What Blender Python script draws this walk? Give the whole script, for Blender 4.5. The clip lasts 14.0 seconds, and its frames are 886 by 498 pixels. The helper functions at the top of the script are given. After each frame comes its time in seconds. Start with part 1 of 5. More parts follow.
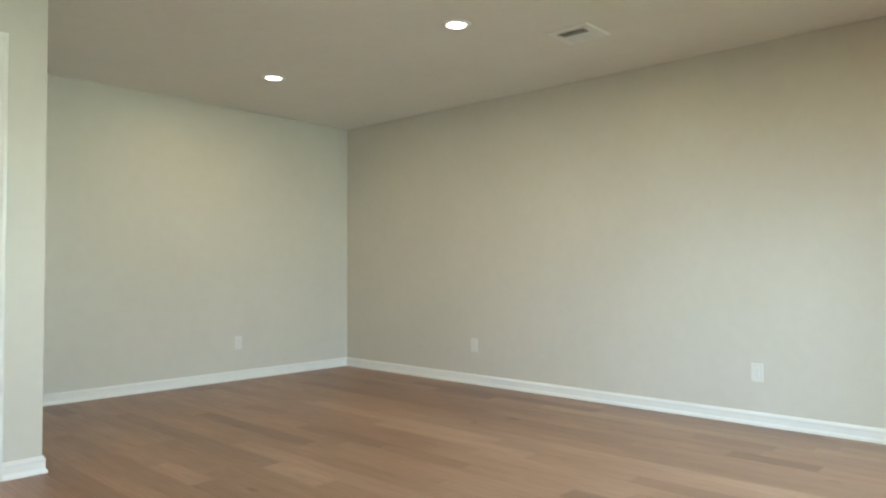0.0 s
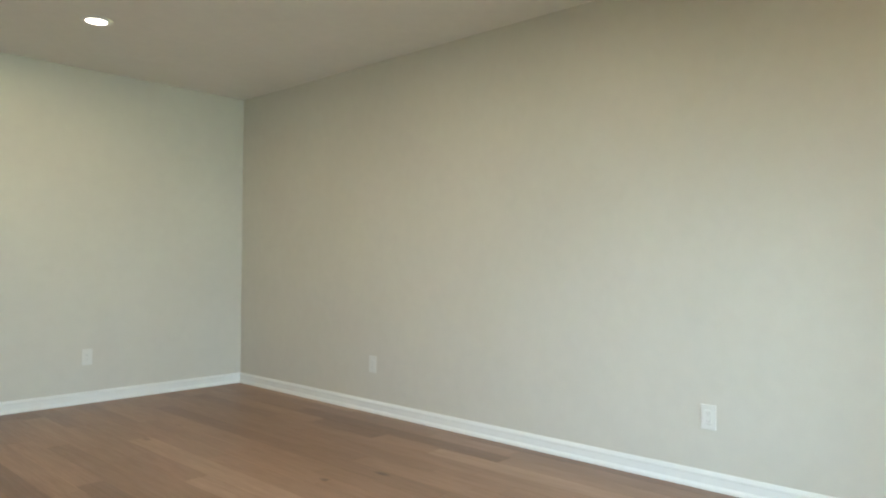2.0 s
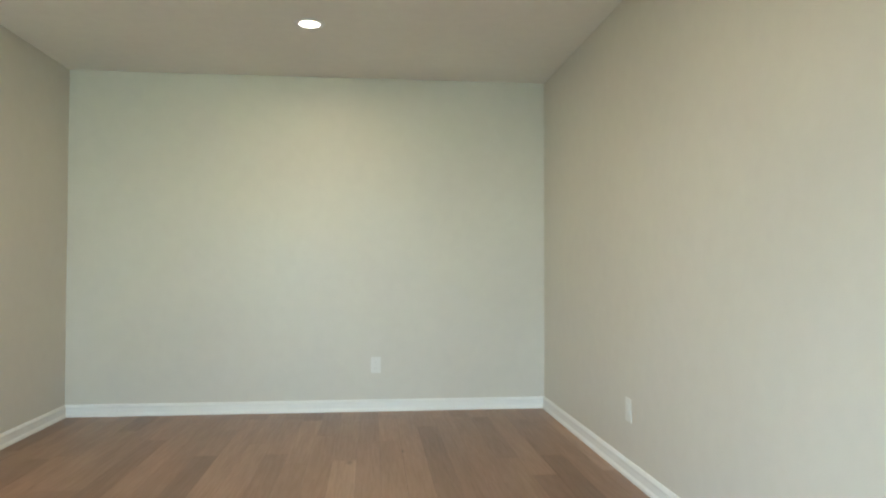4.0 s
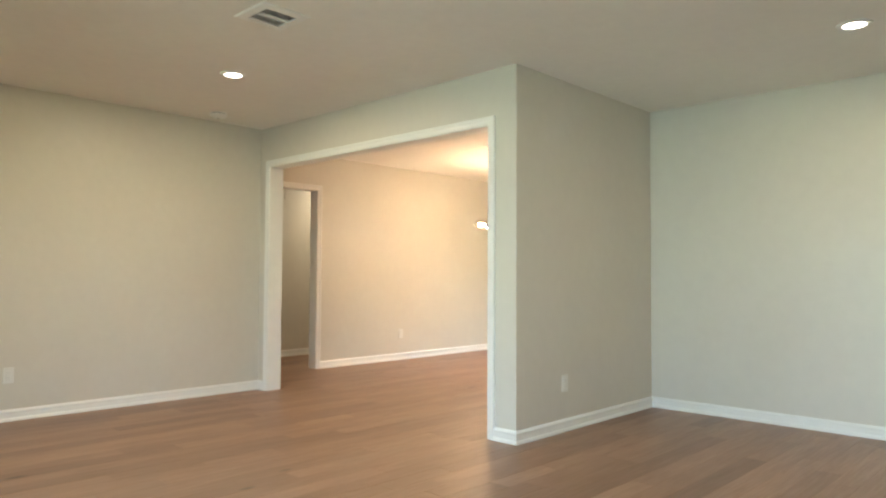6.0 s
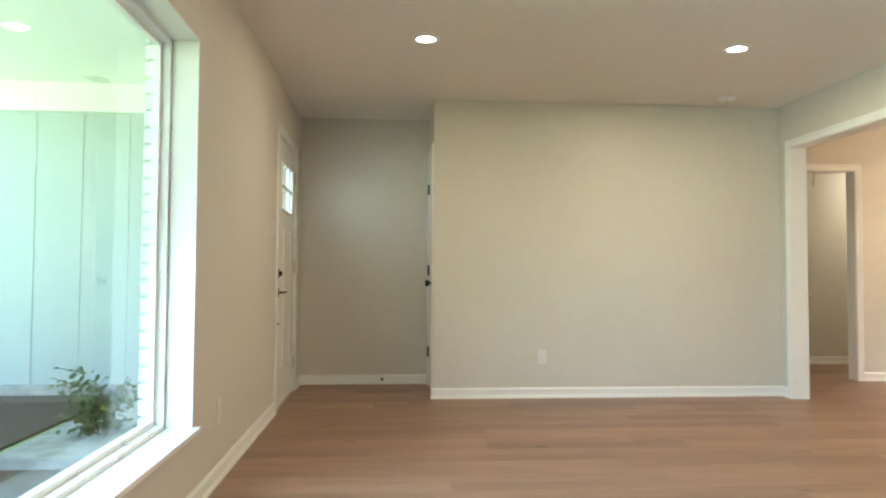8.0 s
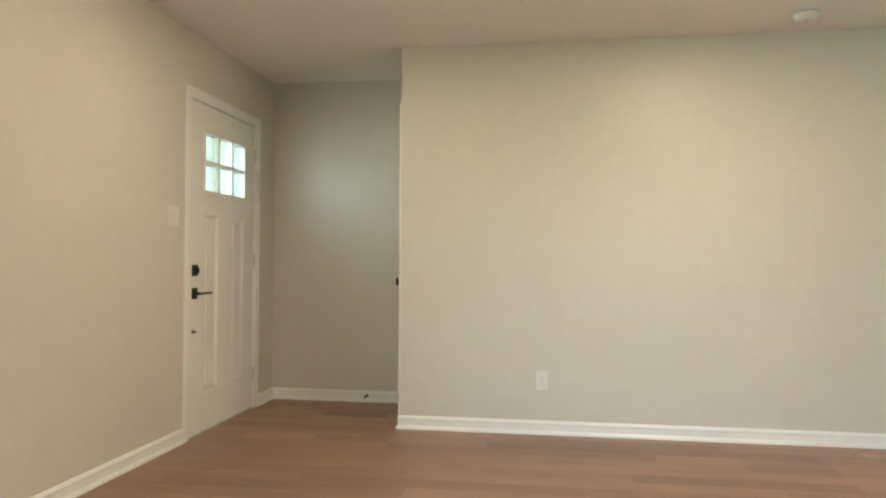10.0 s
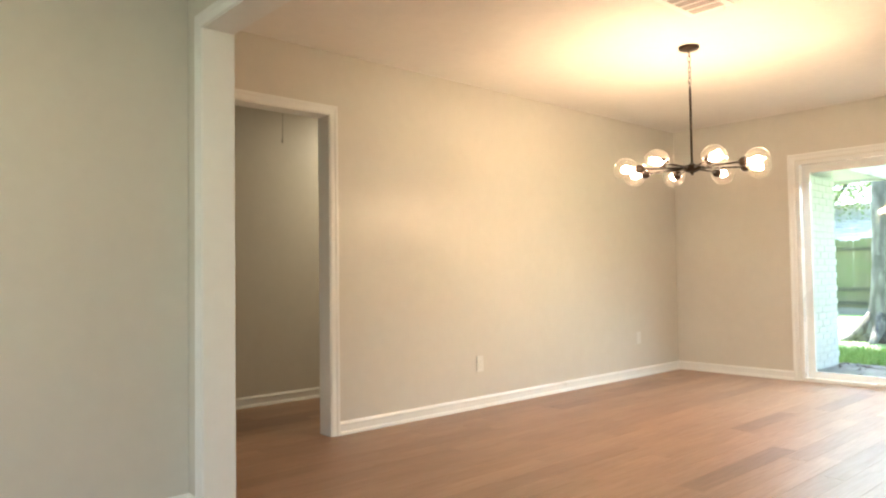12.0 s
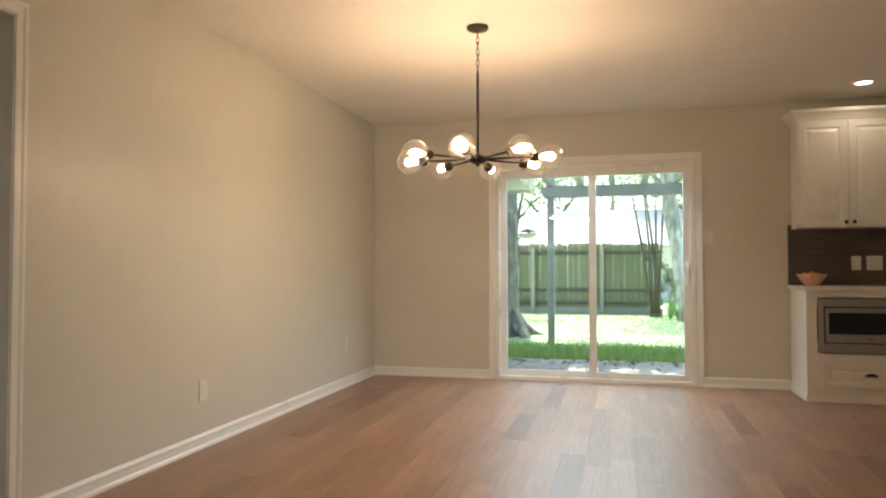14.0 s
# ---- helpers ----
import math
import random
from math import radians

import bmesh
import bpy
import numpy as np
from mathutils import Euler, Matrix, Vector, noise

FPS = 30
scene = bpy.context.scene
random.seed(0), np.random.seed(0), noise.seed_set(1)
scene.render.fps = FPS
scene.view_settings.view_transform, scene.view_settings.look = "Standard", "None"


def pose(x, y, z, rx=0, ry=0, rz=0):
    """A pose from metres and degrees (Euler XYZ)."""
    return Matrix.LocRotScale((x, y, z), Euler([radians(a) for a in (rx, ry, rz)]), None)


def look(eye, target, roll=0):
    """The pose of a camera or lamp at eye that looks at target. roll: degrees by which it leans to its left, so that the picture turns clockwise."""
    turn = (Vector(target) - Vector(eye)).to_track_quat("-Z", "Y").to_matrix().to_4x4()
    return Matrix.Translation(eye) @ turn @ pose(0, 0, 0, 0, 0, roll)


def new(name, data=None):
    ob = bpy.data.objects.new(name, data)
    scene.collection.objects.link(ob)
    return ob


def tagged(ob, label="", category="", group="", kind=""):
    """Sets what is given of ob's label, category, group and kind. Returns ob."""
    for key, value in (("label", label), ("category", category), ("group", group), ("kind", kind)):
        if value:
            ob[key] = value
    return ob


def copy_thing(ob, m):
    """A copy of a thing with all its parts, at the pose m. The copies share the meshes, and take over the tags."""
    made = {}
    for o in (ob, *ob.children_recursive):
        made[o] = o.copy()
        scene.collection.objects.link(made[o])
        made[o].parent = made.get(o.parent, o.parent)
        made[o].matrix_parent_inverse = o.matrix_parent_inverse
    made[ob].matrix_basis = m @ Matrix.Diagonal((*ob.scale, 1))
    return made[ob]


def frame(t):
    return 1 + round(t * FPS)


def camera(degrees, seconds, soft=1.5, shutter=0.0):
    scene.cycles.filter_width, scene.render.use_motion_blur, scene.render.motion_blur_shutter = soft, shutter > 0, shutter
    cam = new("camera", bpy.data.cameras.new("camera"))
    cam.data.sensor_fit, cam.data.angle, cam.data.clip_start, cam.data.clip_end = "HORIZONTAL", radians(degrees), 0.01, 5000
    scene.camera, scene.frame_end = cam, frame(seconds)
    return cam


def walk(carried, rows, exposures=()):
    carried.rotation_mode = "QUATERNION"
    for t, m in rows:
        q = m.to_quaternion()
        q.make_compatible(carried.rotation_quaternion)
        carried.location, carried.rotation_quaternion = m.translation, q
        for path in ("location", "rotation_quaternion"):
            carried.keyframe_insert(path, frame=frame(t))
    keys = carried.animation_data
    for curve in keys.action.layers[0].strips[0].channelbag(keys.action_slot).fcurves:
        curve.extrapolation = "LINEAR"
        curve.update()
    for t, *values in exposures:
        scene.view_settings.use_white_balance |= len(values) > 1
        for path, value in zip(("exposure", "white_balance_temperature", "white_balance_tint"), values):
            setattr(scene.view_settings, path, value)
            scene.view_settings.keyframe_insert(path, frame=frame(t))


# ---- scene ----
# ---- camera ----
cam = camera(65.2, 14.0, soft=2.2)
PATH = [
    (0, (1.844, -3.768, 1.0), (3.315, -2.414, 1.055), -0.1),
    (0.5, (2.069, -3.766, 1.014), (3.63, -2.517, 1.071), -0.1),
    (1, (2.358, -3.699, 1.024), (3.934, -2.468, 1.073), 0.1),
    (1.5, (2.758, -3.63, 1.041), (4.33, -2.394, 1.084), 0.2),
    (2, (3.229, -3.528, 1.045), (4.697, -2.171, 1.083), 0.4),
    (2.2, (3.425, -3.503, 1.059), (4.816, -2.066, 1.085), 0.3),
    (4.3, (5.388, -3.28, 1.05), (5.338, -1.281, 1.104), -0.0),
    (4.5, (5.517, -3.28, 1.046), (5.29, -1.293, 1.106), -0.1),
    (5, (5.665, -3.339, 1.059), (4.95, -1.472, 1.123), 0.2),
    (5.5, (5.767, -3.431, 1.068), (4.664, -1.765, 1.139), 0.4),
    (6, (5.748, -3.53, 1.066), (4.369, -2.084, 1.143), 0.3),
    (6.5, (5.718, -3.605, 1.036), (4.108, -2.421, 1.118), 0.2),
    (7, (5.705, -3.595, 1.02), (3.901, -2.734, 1.099), 0.3),
    (7.5, (5.693, -3.499, 1.004), (3.758, -3.003, 1.085), 0.1),
    (7.7, (5.685, -3.429, 0.996), (3.717, -3.082, 1.076), 0.2),
    (9.8, (4.499, -2.147, 1.031), (2.525, -2.461, 1.074), -0.1),
    (10, (4.343, -2.023, 1.061), (2.365, -2.319, 1.098), 0.3),
    (10.5, (3.954, -1.748, 1.015), (1.955, -1.784, 1.073), -0.3),
    (11, (3.574, -1.496, 1.002), (1.63, -1.029, 1.066), -0.6),
    (11.5, (3.243, -1.319, 1.02), (1.47, -0.395, 1.084), -0.6),
    (12, (2.987, -1.182, 1.014), (1.496, 0.149, 1.084), -0.8),
    (12.5, (2.704, -1.171, 1.033), (1.541, 0.455, 1.098), -0.6),
    (13, (2.29, -1.132, 1.044), (1.44, 0.677, 1.102), -0.4),
    (13.5, (1.919, -1.145, 1.014), (1.245, 0.737, 1.079), -0.3),
    (14, (1.568, -1.022, 1.014), (1.075, 0.916, 1.075), -0.1),
]
EXPOSURE = [
    (0.0, 3.0, 6750, 11), (2.0, 2.98, 6700, 11), (4.5, 3.14, 6700, 11), (5.5, 3.17, 6700, 11), (7.0, 3.2, 6350, 10), (7.5, 3.32, 6200, 9), (10.0, 3.5, 6350, 11), (10.5, 3.57, 6350, 10),
    (11.0, 3.46, 6250, 9), (11.5, 3.42, 6300, 9), (12.0, 3.14, 6450, 9), (12.5, 2.97, 6550, 10), (13.0, 2.7, 6600, 10), (14.0, 2.3, 6650, 10)]
walk(cam, [(t, look(eye, aim, roll)) for t, eye, aim, roll in PATH], EXPOSURE)

# ---- world and light ----
world = bpy.data.worlds.new("daylight")
scene.world = world
world.use_nodes = True
sky = world.node_tree.nodes.new("ShaderNodeTexSky")
sky.sky_type = "NISHITA"
sky.sun_disc = False
sky.dust_density, sky.ozone_density = 1.2, 1.6
sky.sun_elevation, sky.sun_rotation = radians(66), radians(-20)
world.node_tree.links.new(sky.outputs["Color"], world.node_tree.nodes["Background"].inputs["Color"])
world.node_tree.nodes["Background"].inputs["Strength"].default_value = 0.15

sun = bpy.data.lights.new("sun", "SUN")
sun.energy, sun.angle, sun.color = 4.0, radians(0.6), (1.0, 0.94, 0.85)
# the sun stands high beyond the fence
new("sun", sun).matrix_world = look((-4, 11, 26), (0, 0, 0))

# low sky light that falls in through the front window, under the eave
def opening_light(name, at, aim, size, watts, colour, spread):
    lamp = bpy.data.lights.new(name, "AREA")
    lamp.shape, lamp.size, lamp.size_y = "RECTANGLE", size[0], size[1]
    lamp.energy, lamp.color, lamp.spread = watts, colour, radians(spread)
    new(name, lamp).matrix_world = look(at, aim)


SKY_BLUE = (0.54, 0.79, 1.0)
opening_light("window_sky_light", (4.11, -4.20, 1.17), (3.96, -3.20, 0.57), (2.5, 1.4), 7.0, SKY_BLUE, 125)
opening_light("window_side_light", (4.60, -4.11, 1.17), (5.22, -3.11, 0.78), (1.8, 1.3), 2.2, SKY_BLUE, 80)

# daylight through the small panes of the entry door
opening_light("door_sky_light", (0.035, -4.105, 1.68), (-0.78, -3.40, 1.66), (0.5, 0.34), 0.075, (0.70, 0.92, 1.0), 92)
# sky light that falls in steeply through the sliding door
opening_light("slider_sky_light", (1.33, 5.36, 1.86), (1.33, 4.30, 0.0), (1.6, 0.3), 5.8, (0.72, 0.90, 1.0), 105)

DOWNLIGHT_WATTS, DOWNLIGHT_COLOUR = 1.25, (1.0, 0.82, 0.55)
BULB_STRENGTH, BULB_COLOUR = 43.5, (1.0, 0.68, 0.42)
HALL_WATTS = 1.7

H = 2.44            # ceiling height
XR, Y1 = 6.45, 1.82  # living room: end wall, far wall
XS = 3.03           # short return wall
YW = -4.12          # front wall
YV, XV = -2.945, -0.78  # entry recess
XD, YF = -0.755, 5.395  # dining room: side wall, back wall
OX0, OX1, OZ = 0.165, 2.795, 2.065  # cased opening
XH = -2.04         # hall wall


# ---- materials ----
def mat(name):
    m = bpy.data.materials.new(name)
    m.use_nodes = True
    nt = m.node_tree
    return m, nt, nt.nodes["Principled BSDF"]


def node(nt, kind, **values):
    n = nt.nodes.new("ShaderNode" + kind)
    for key, value in values.items():
        n.inputs[key.replace("_", " ")].default_value = value
    return n


def ramp(nt, fac, stops):
    n = nt.nodes.new("ShaderNodeValToRGB")
    while len(n.color_ramp.elements) < len(stops):
        n.color_ramp.elements.new(0.5)
    for e, (p, c) in zip(n.color_ramp.elements, stops):
        e.position, e.color = p, (*c, 1)
    nt.links.new(fac, n.inputs["Fac"])
    return n.outputs["Color"]


def bump(nt, bsdf, height, strength, distance=0.002):
    n = node(nt, "Bump", Strength=strength, Distance=distance)
    nt.links.new(height, n.inputs["Height"])
    nt.links.new(n.outputs["Normal"], bsdf.inputs["Normal"])


def place(nt, scale=(1, 1, 1)):
    """World position, stretched."""
    g = nt.nodes.new("ShaderNodeNewGeometry")
    m = nt.nodes.new("ShaderNodeMapping")
    m.inputs["Scale"].default_value = scale
    nt.links.new(g.outputs["Position"], m.inputs["Vector"])
    return m.outputs["Vector"]


def noise_tex(nt, vector, scale, detail=3.0, rough=0.55):
    n = node(nt, "TexNoise", Scale=scale, Detail=detail, Roughness=rough)
    nt.links.new(vector, n.inputs["Vector"])
    return n.outputs["Fac"]


def mixed(nt, fac, a, b, mode="MIX"):
    n = nt.nodes.new("ShaderNodeMix")
    n.data_type, n.blend_type = "RGBA", mode
    for s, v in ((0, fac), (6, a), (7, b)):
        if isinstance(v, (int, float)):
            n.inputs[s].default_value = v
        elif isinstance(v, tuple):
            n.inputs[s].default_value = (*v, 1)
        else:
            nt.links.new(v, n.inputs[s])
    return n.outputs[2]


def paint(name, colour, rough, peel=0.25, fine=90.0, wander=0.02, spec=0.5):
    """Rolled wall paint with orange peel and faint patchiness."""
    m, nt, b = mat(name)
    p = place(nt)
    big = noise_tex(nt, p, 1.3, 4)
    small = noise_tex(nt, p, 14.0, 3)
    dark = tuple(c * (1 - wander) for c in colour)
    light = tuple(min(1, c * (1 + wander)) for c in colour)
    c1 = ramp(nt, big, [(0.35, dark), (0.65, light)])
    c2 = ramp(nt, small, [(0.3, (0.97, 0.97, 0.97)), (0.7, (1, 1, 1))])
    nt.links.new(mixed(nt, 1.0, c1, c2, "MULTIPLY"), b.inputs["Base Color"])
    r = ramp(nt, big, [(0.3, (rough - 0.05,) * 3), (0.7, (rough + 0.05,) * 3)])
    nt.links.new(r, b.inputs["Roughness"])
    b.inputs["Specular IOR Level"].default_value = spec
    bump(nt, b, noise_tex(nt, p, fine, 2), peel, 0.0015)
    return m


WALL = paint("greige wall paint", (0.62, 0.588, 0.52), 0.42, peel=0.22)
CEIL = paint("flat ceiling paint", (0.80, 0.77, 0.72), 0.8, peel=0.35, fine=70)
TRIM = paint("white trim enamel", (0.80, 0.80, 0.77), 0.32, peel=0.06, fine=40, wander=0.02)
DOORPAINT = paint("white door enamel", (0.78, 0.77, 0.73), 0.35, peel=0.08, fine=60, wander=0.02)
CABPAINT = paint("white cabinet lacquer", (0.76, 0.74, 0.70), 0.32, peel=0.05, fine=50, wander=0.02)
VINYL = paint("white vinyl frame", (0.80, 0.80, 0.78), 0.28, peel=0.04, fine=30, wander=0.02)
SIDING = paint("pale painted siding", (0.40, 0.46, 0.45), 0.5, peel=0.2, fine=30)
PERGOLA = paint("weathered grey pergola paint", (0.31, 0.31, 0.285), 0.6, peel=0.4, fine=25, wander=0.15)
PLATE = paint("white plastic plate", (0.72, 0.71, 0.67), 0.3, peel=0.02, fine=30, wander=0.01)


def simple(name, colour, rough=0.5, metal=0.0, wander=0.12, fine=30.0, strength=0.15):
    m, nt, b = mat(name)
    p = place(nt)
    n = noise_tex(nt, p, fine, 4)
    nt.links.new(ramp(nt, n, [(0.3, tuple(c * (1 - wander) for c in colour)), (0.7, tuple(min(1, c * (1 + wander)) for c in colour))]), b.inputs["Base Color"])
    b.inputs["Roughness"].default_value, b.inputs["Metallic"].default_value = rough, metal
    bump(nt, b, n, strength, 0.001)
    return m


BLACK = simple("black powder coat", (0.012, 0.011, 0.010), 0.4, 0.3)
BRONZE = simple("dark bronze metal", (0.045, 0.032, 0.022), 0.38, 0.8)
STEEL = simple("brushed stainless steel", (0.55, 0.53, 0.50), 0.28, 1.0, 0.06, 60)
BLACKGLASS = simple("black oven glass", (0.01, 0.01, 0.011), 0.08, 0.0, 0.02, 10, 0.0)
SLOT = simple("dark slot", (0.05, 0.05, 0.05), 0.6)
DUCT = simple("grey duct", (0.15, 0.148, 0.14), 0.7)
GREY = simple("pale grey plastic", (0.45, 0.44, 0.42), 0.5)
QUARTZ = simple("white quartz", (0.74, 0.73, 0.70), 0.2, 0.0, 0.05, 25, 0.02)
ORANGE = simple("orange peel", (0.75, 0.25, 0.03), 0.45, 0.0, 0.15, 90, 0.4)
CONCRETE = simple("patio concrete", (0.34, 0.335, 0.32), 0.85, 0.0, 0.25, 9, 0.5)
CHROME = simple("satin nickel", (0.55, 0.54, 0.5), 0.3, 1.0, 0.04)
RUBBER = simple("black rubber", (0.015, 0.015, 0.015), 0.7)
CORD = simple("cotton pull cord", (0.45, 0.42, 0.36), 0.9)
SCREENGRID = simple("grey painted louvre", (0.42, 0.41, 0.39), 0.5)
SHINGLE = simple("sunlit grey shingles", (0.50, 0.50, 0.50), 0.9, 0.0, 0.25, 6, 0.4)
MULCH = simple("dark mulch bed", (0.07, 0.05, 0.035), 0.95, 0.0, 0.5, 22, 1.0)


def floor_wood():
    """Matt oak engineered planks: each its own tone, long grain, a few knots."""
    m, nt, b = mat("oak planks")
    info = nt.nodes.new("ShaderNodeObjectInfo")
    geo = nt.nodes.new("ShaderNodeNewGeometry")
    add = nt.nodes.new("ShaderNodeMath")
    add.operation = "ADD"
    nt.links.new(info.outputs["Random"], add.inputs[0])
    nt.links.new(geo.outputs["Random Per Island"], add.inputs[1])
    rnd = nt.nodes.new("ShaderNodeMath")
    rnd.operation = "FRACT"
    nt.links.new(add.outputs[0], rnd.inputs[0])
    shift = nt.nodes.new("ShaderNodeVectorMath")
    shift.operation = "SCALE"
    shift.inputs[0].default_value = (37.0, 91.0, 13.0)
    nt.links.new(rnd.outputs[0], shift.inputs["Scale"])
    where = nt.nodes.new("ShaderNodeVectorMath")
    where.operation = "ADD"
    nt.links.new(geo.outputs["Position"], where.inputs[0])
    nt.links.new(shift.outputs[0], where.inputs[1])

    def stretched(s):
        q = nt.nodes.new("ShaderNodeMapping")
        q.inputs["Scale"].default_value = s
        nt.links.new(where.outputs[0], q.inputs["Vector"])
        return q.outputs["Vector"]

    tone = ramp(nt, rnd.outputs[0], [(0.0, (0.195, 0.103, 0.063)), (0.12, (0.266, 0.149, 0.092)), (0.5, (0.302, 0.172, 0.106)), (0.88, (0.328, 0.190, 0.120)), (1.0, (0.385, 0.236, 0.154))])
    grain = noise_tex(nt, stretched((26, 1.2, 1)), 3.0, 6, 0.65)
    fine = noise_tex(nt, stretched((160, 5, 1)), 2.0, 3, 0.6)
    cloud = noise_tex(nt, stretched((3.5, 0.7, 1)), 1.6, 3)
    c = mixed(nt, 1.0, tone, ramp(nt, grain, [(0.25, (0.80, 0.78, 0.76)), (0.55, (1, 1, 1)), (0.8, (1.08, 1.07, 1.05))]), "MULTIPLY")
    c = mixed(nt, 1.0, c, ramp(nt, fine, [(0.3, (0.88, 0.88, 0.88)), (0.6, (1, 1, 1))]), "MULTIPLY")
    c = mixed(nt, 1.0, c, ramp(nt, cloud, [(0.3, (0.82, 0.80, 0.78)), (0.7, (1.06, 1.05, 1.04))]), "MULTIPLY")
    knot = nt.nodes.new("ShaderNodeTexVoronoi")
    knot.inputs["Scale"].default_value = 1.0
    nt.links.new(stretched((3.4, 1.3, 1)), knot.inputs["Vector"])
    dot = ramp(nt, knot.outputs["Distance"], [(0.03, (0.30, 0.26, 0.24)), (0.085, (1, 1, 1))])
    c = mixed(nt, 1.0, c, dot, "MULTIPLY")
    nt.links.new(c, b.inputs["Base Color"])
    nt.links.new(ramp(nt, grain, [(0.3, (0.48,) * 3), (0.7, (0.39,) * 3)]), b.inputs["Roughness"])
    b.inputs["Specular IOR Level"].default_value = 0.6
    b.inputs["Coat Weight"].default_value, b.inputs["Coat Roughness"].default_value = 0.22, 0.36
    bump(nt, b, grain, 0.05, 0.001)
    return m


OAK = floor_wood()


def glass(name, tint=(1, 1, 1), fac=1.0, haze=0.0):
    """Clear pane: straight transmission with Fresnel gloss."""
    m = bpy.data.materials.new(name)
    m.use_nodes = True
    nt = m.node_tree
    nt.nodes.clear()
    out, mix = nt.nodes.new("ShaderNodeOutputMaterial"), nt.nodes.new("ShaderNodeMixShader")
    tr, gl, lw = nt.nodes.new("ShaderNodeBsdfTransparent"), nt.nodes.new("ShaderNodeBsdfGlossy"), nt.nodes.new("ShaderNodeLayerWeight")
    lw.inputs["Blend"].default_value = 0.5
    power, fr = nt.nodes.new("ShaderNodeMath"), nt.nodes.new("ShaderNodeMath")
    power.operation, power.inputs[1].default_value = "POWER", 5.0
    fr.operation, fr.inputs[1].default_value, fr.inputs[2].default_value = "MULTIPLY_ADD", 0.7 * fac, 0.04 * fac
    nt.links.new(lw.outputs["Facing"], power.inputs[0])
    nt.links.new(power.outputs[0], fr.inputs[0])
    tr.inputs["Color"].default_value = (*tint, 1)
    gl.inputs["Roughness"].default_value = 0.01
    nt.links.new(fr.outputs[0], mix.inputs[0])
    nt.links.new(tr.outputs[0], mix.inputs[1])
    nt.links.new(gl.outputs[0], mix.inputs[2])
    nt.links.new(mix.outputs[0], out.inputs["Surface"])
    # faint white scatter that imitates the bloom of a bulb behind the glass
    if haze:
        bloom, more = nt.nodes.new("ShaderNodeBsdfTranslucent"), nt.nodes.new("ShaderNodeMixShader")
        more.inputs[0].default_value = haze
        nt.links.new(mix.outputs[0], more.inputs[1])
        nt.links.new(bloom.outputs[0], more.inputs[2])
        nt.links.new(more.outputs[0], out.inputs["Surface"])
    return m


DOORPANE = glass("bluish door glass", (0.84, 0.90, 0.91))
PANE = glass("window glass", (0.95, 0.98, 0.955))
GLOBE = glass("clear lamp glass", (1.0, 0.985, 0.96), 2.2, 0.006)
BOWLGLASS = simple("peach tinted bowl glass", (0.60, 0.34, 0.22), 0.15, 0.0, 0.06, 20, 0.02)


def glow(name, colour, strength):
    m, nt, b = mat(name)
    b.inputs["Base Color"].default_value = (*colour, 1)
    b.inputs["Emission Color"].default_value = (*colour, 1)
    b.inputs["Emission Strength"].default_value = strength
    return m


LENS = glow("lit downlight lens", (1.0, 0.93, 0.82), 1.5)
FILAMENT = glow("lit filament bulb", BULB_COLOUR, BULB_STRENGTH)


def backsplash():
    m, nt, b = mat("dark wood-look tile")
    g = noise_tex(nt, place(nt, (2, 2, 30)), 2.0, 5)
    nt.links.new(ramp(nt, g, [(0.3, (0.060, 0.048, 0.040)), (0.7, (0.115, 0.095, 0.082))]), b.inputs["Base Color"])
    b.inputs["Roughness"].default_value = 0.4
    bump(nt, b, g, 0.1)
    return m


TILE = backsplash()


def wood(name, a, b_, scale=(30, 30, 1.5), rough=0.85, damp=None):
    m, nt, b = mat(name)
    g = noise_tex(nt, place(nt, scale), 2.0, 5)
    big = noise_tex(nt, place(nt), 1.6, 4)
    info = nt.nodes.new("ShaderNodeObjectInfo")
    c = ramp(nt, g, [(0.3, a), (0.7, b_)])
    c = mixed(nt, 1.0, c, ramp(nt, info.outputs["Random"], [(0, (0.86, 0.87, 0.83)), (1, (1.08, 1.06, 1.02))]), "MULTIPLY")
    if damp:
        c = mixed(nt, ramp(nt, big, [(0.4, (0, 0, 0)), (0.65, (0.8, 0.8, 0.8))]), c, damp)
    nt.links.new(c, b.inputs["Base Color"])
    b.inputs["Roughness"].default_value = rough
    bump(nt, b, g, 0.5, 0.004)
    return m


FENCE = wood("mossy weathered fence wood", (0.14, 0.132, 0.092), (0.25, 0.235, 0.165), damp=(0.135, 0.165, 0.08))
# rails coloured darker than the pickets to draw the shadow lines along them
FENCERAIL = wood("rail wood darkened for shadow", (0.06, 0.06, 0.045), (0.12, 0.115, 0.085))
FENCEPOST = wood("grey weathered post wood", (0.24, 0.23, 0.20), (0.36, 0.34, 0.30))
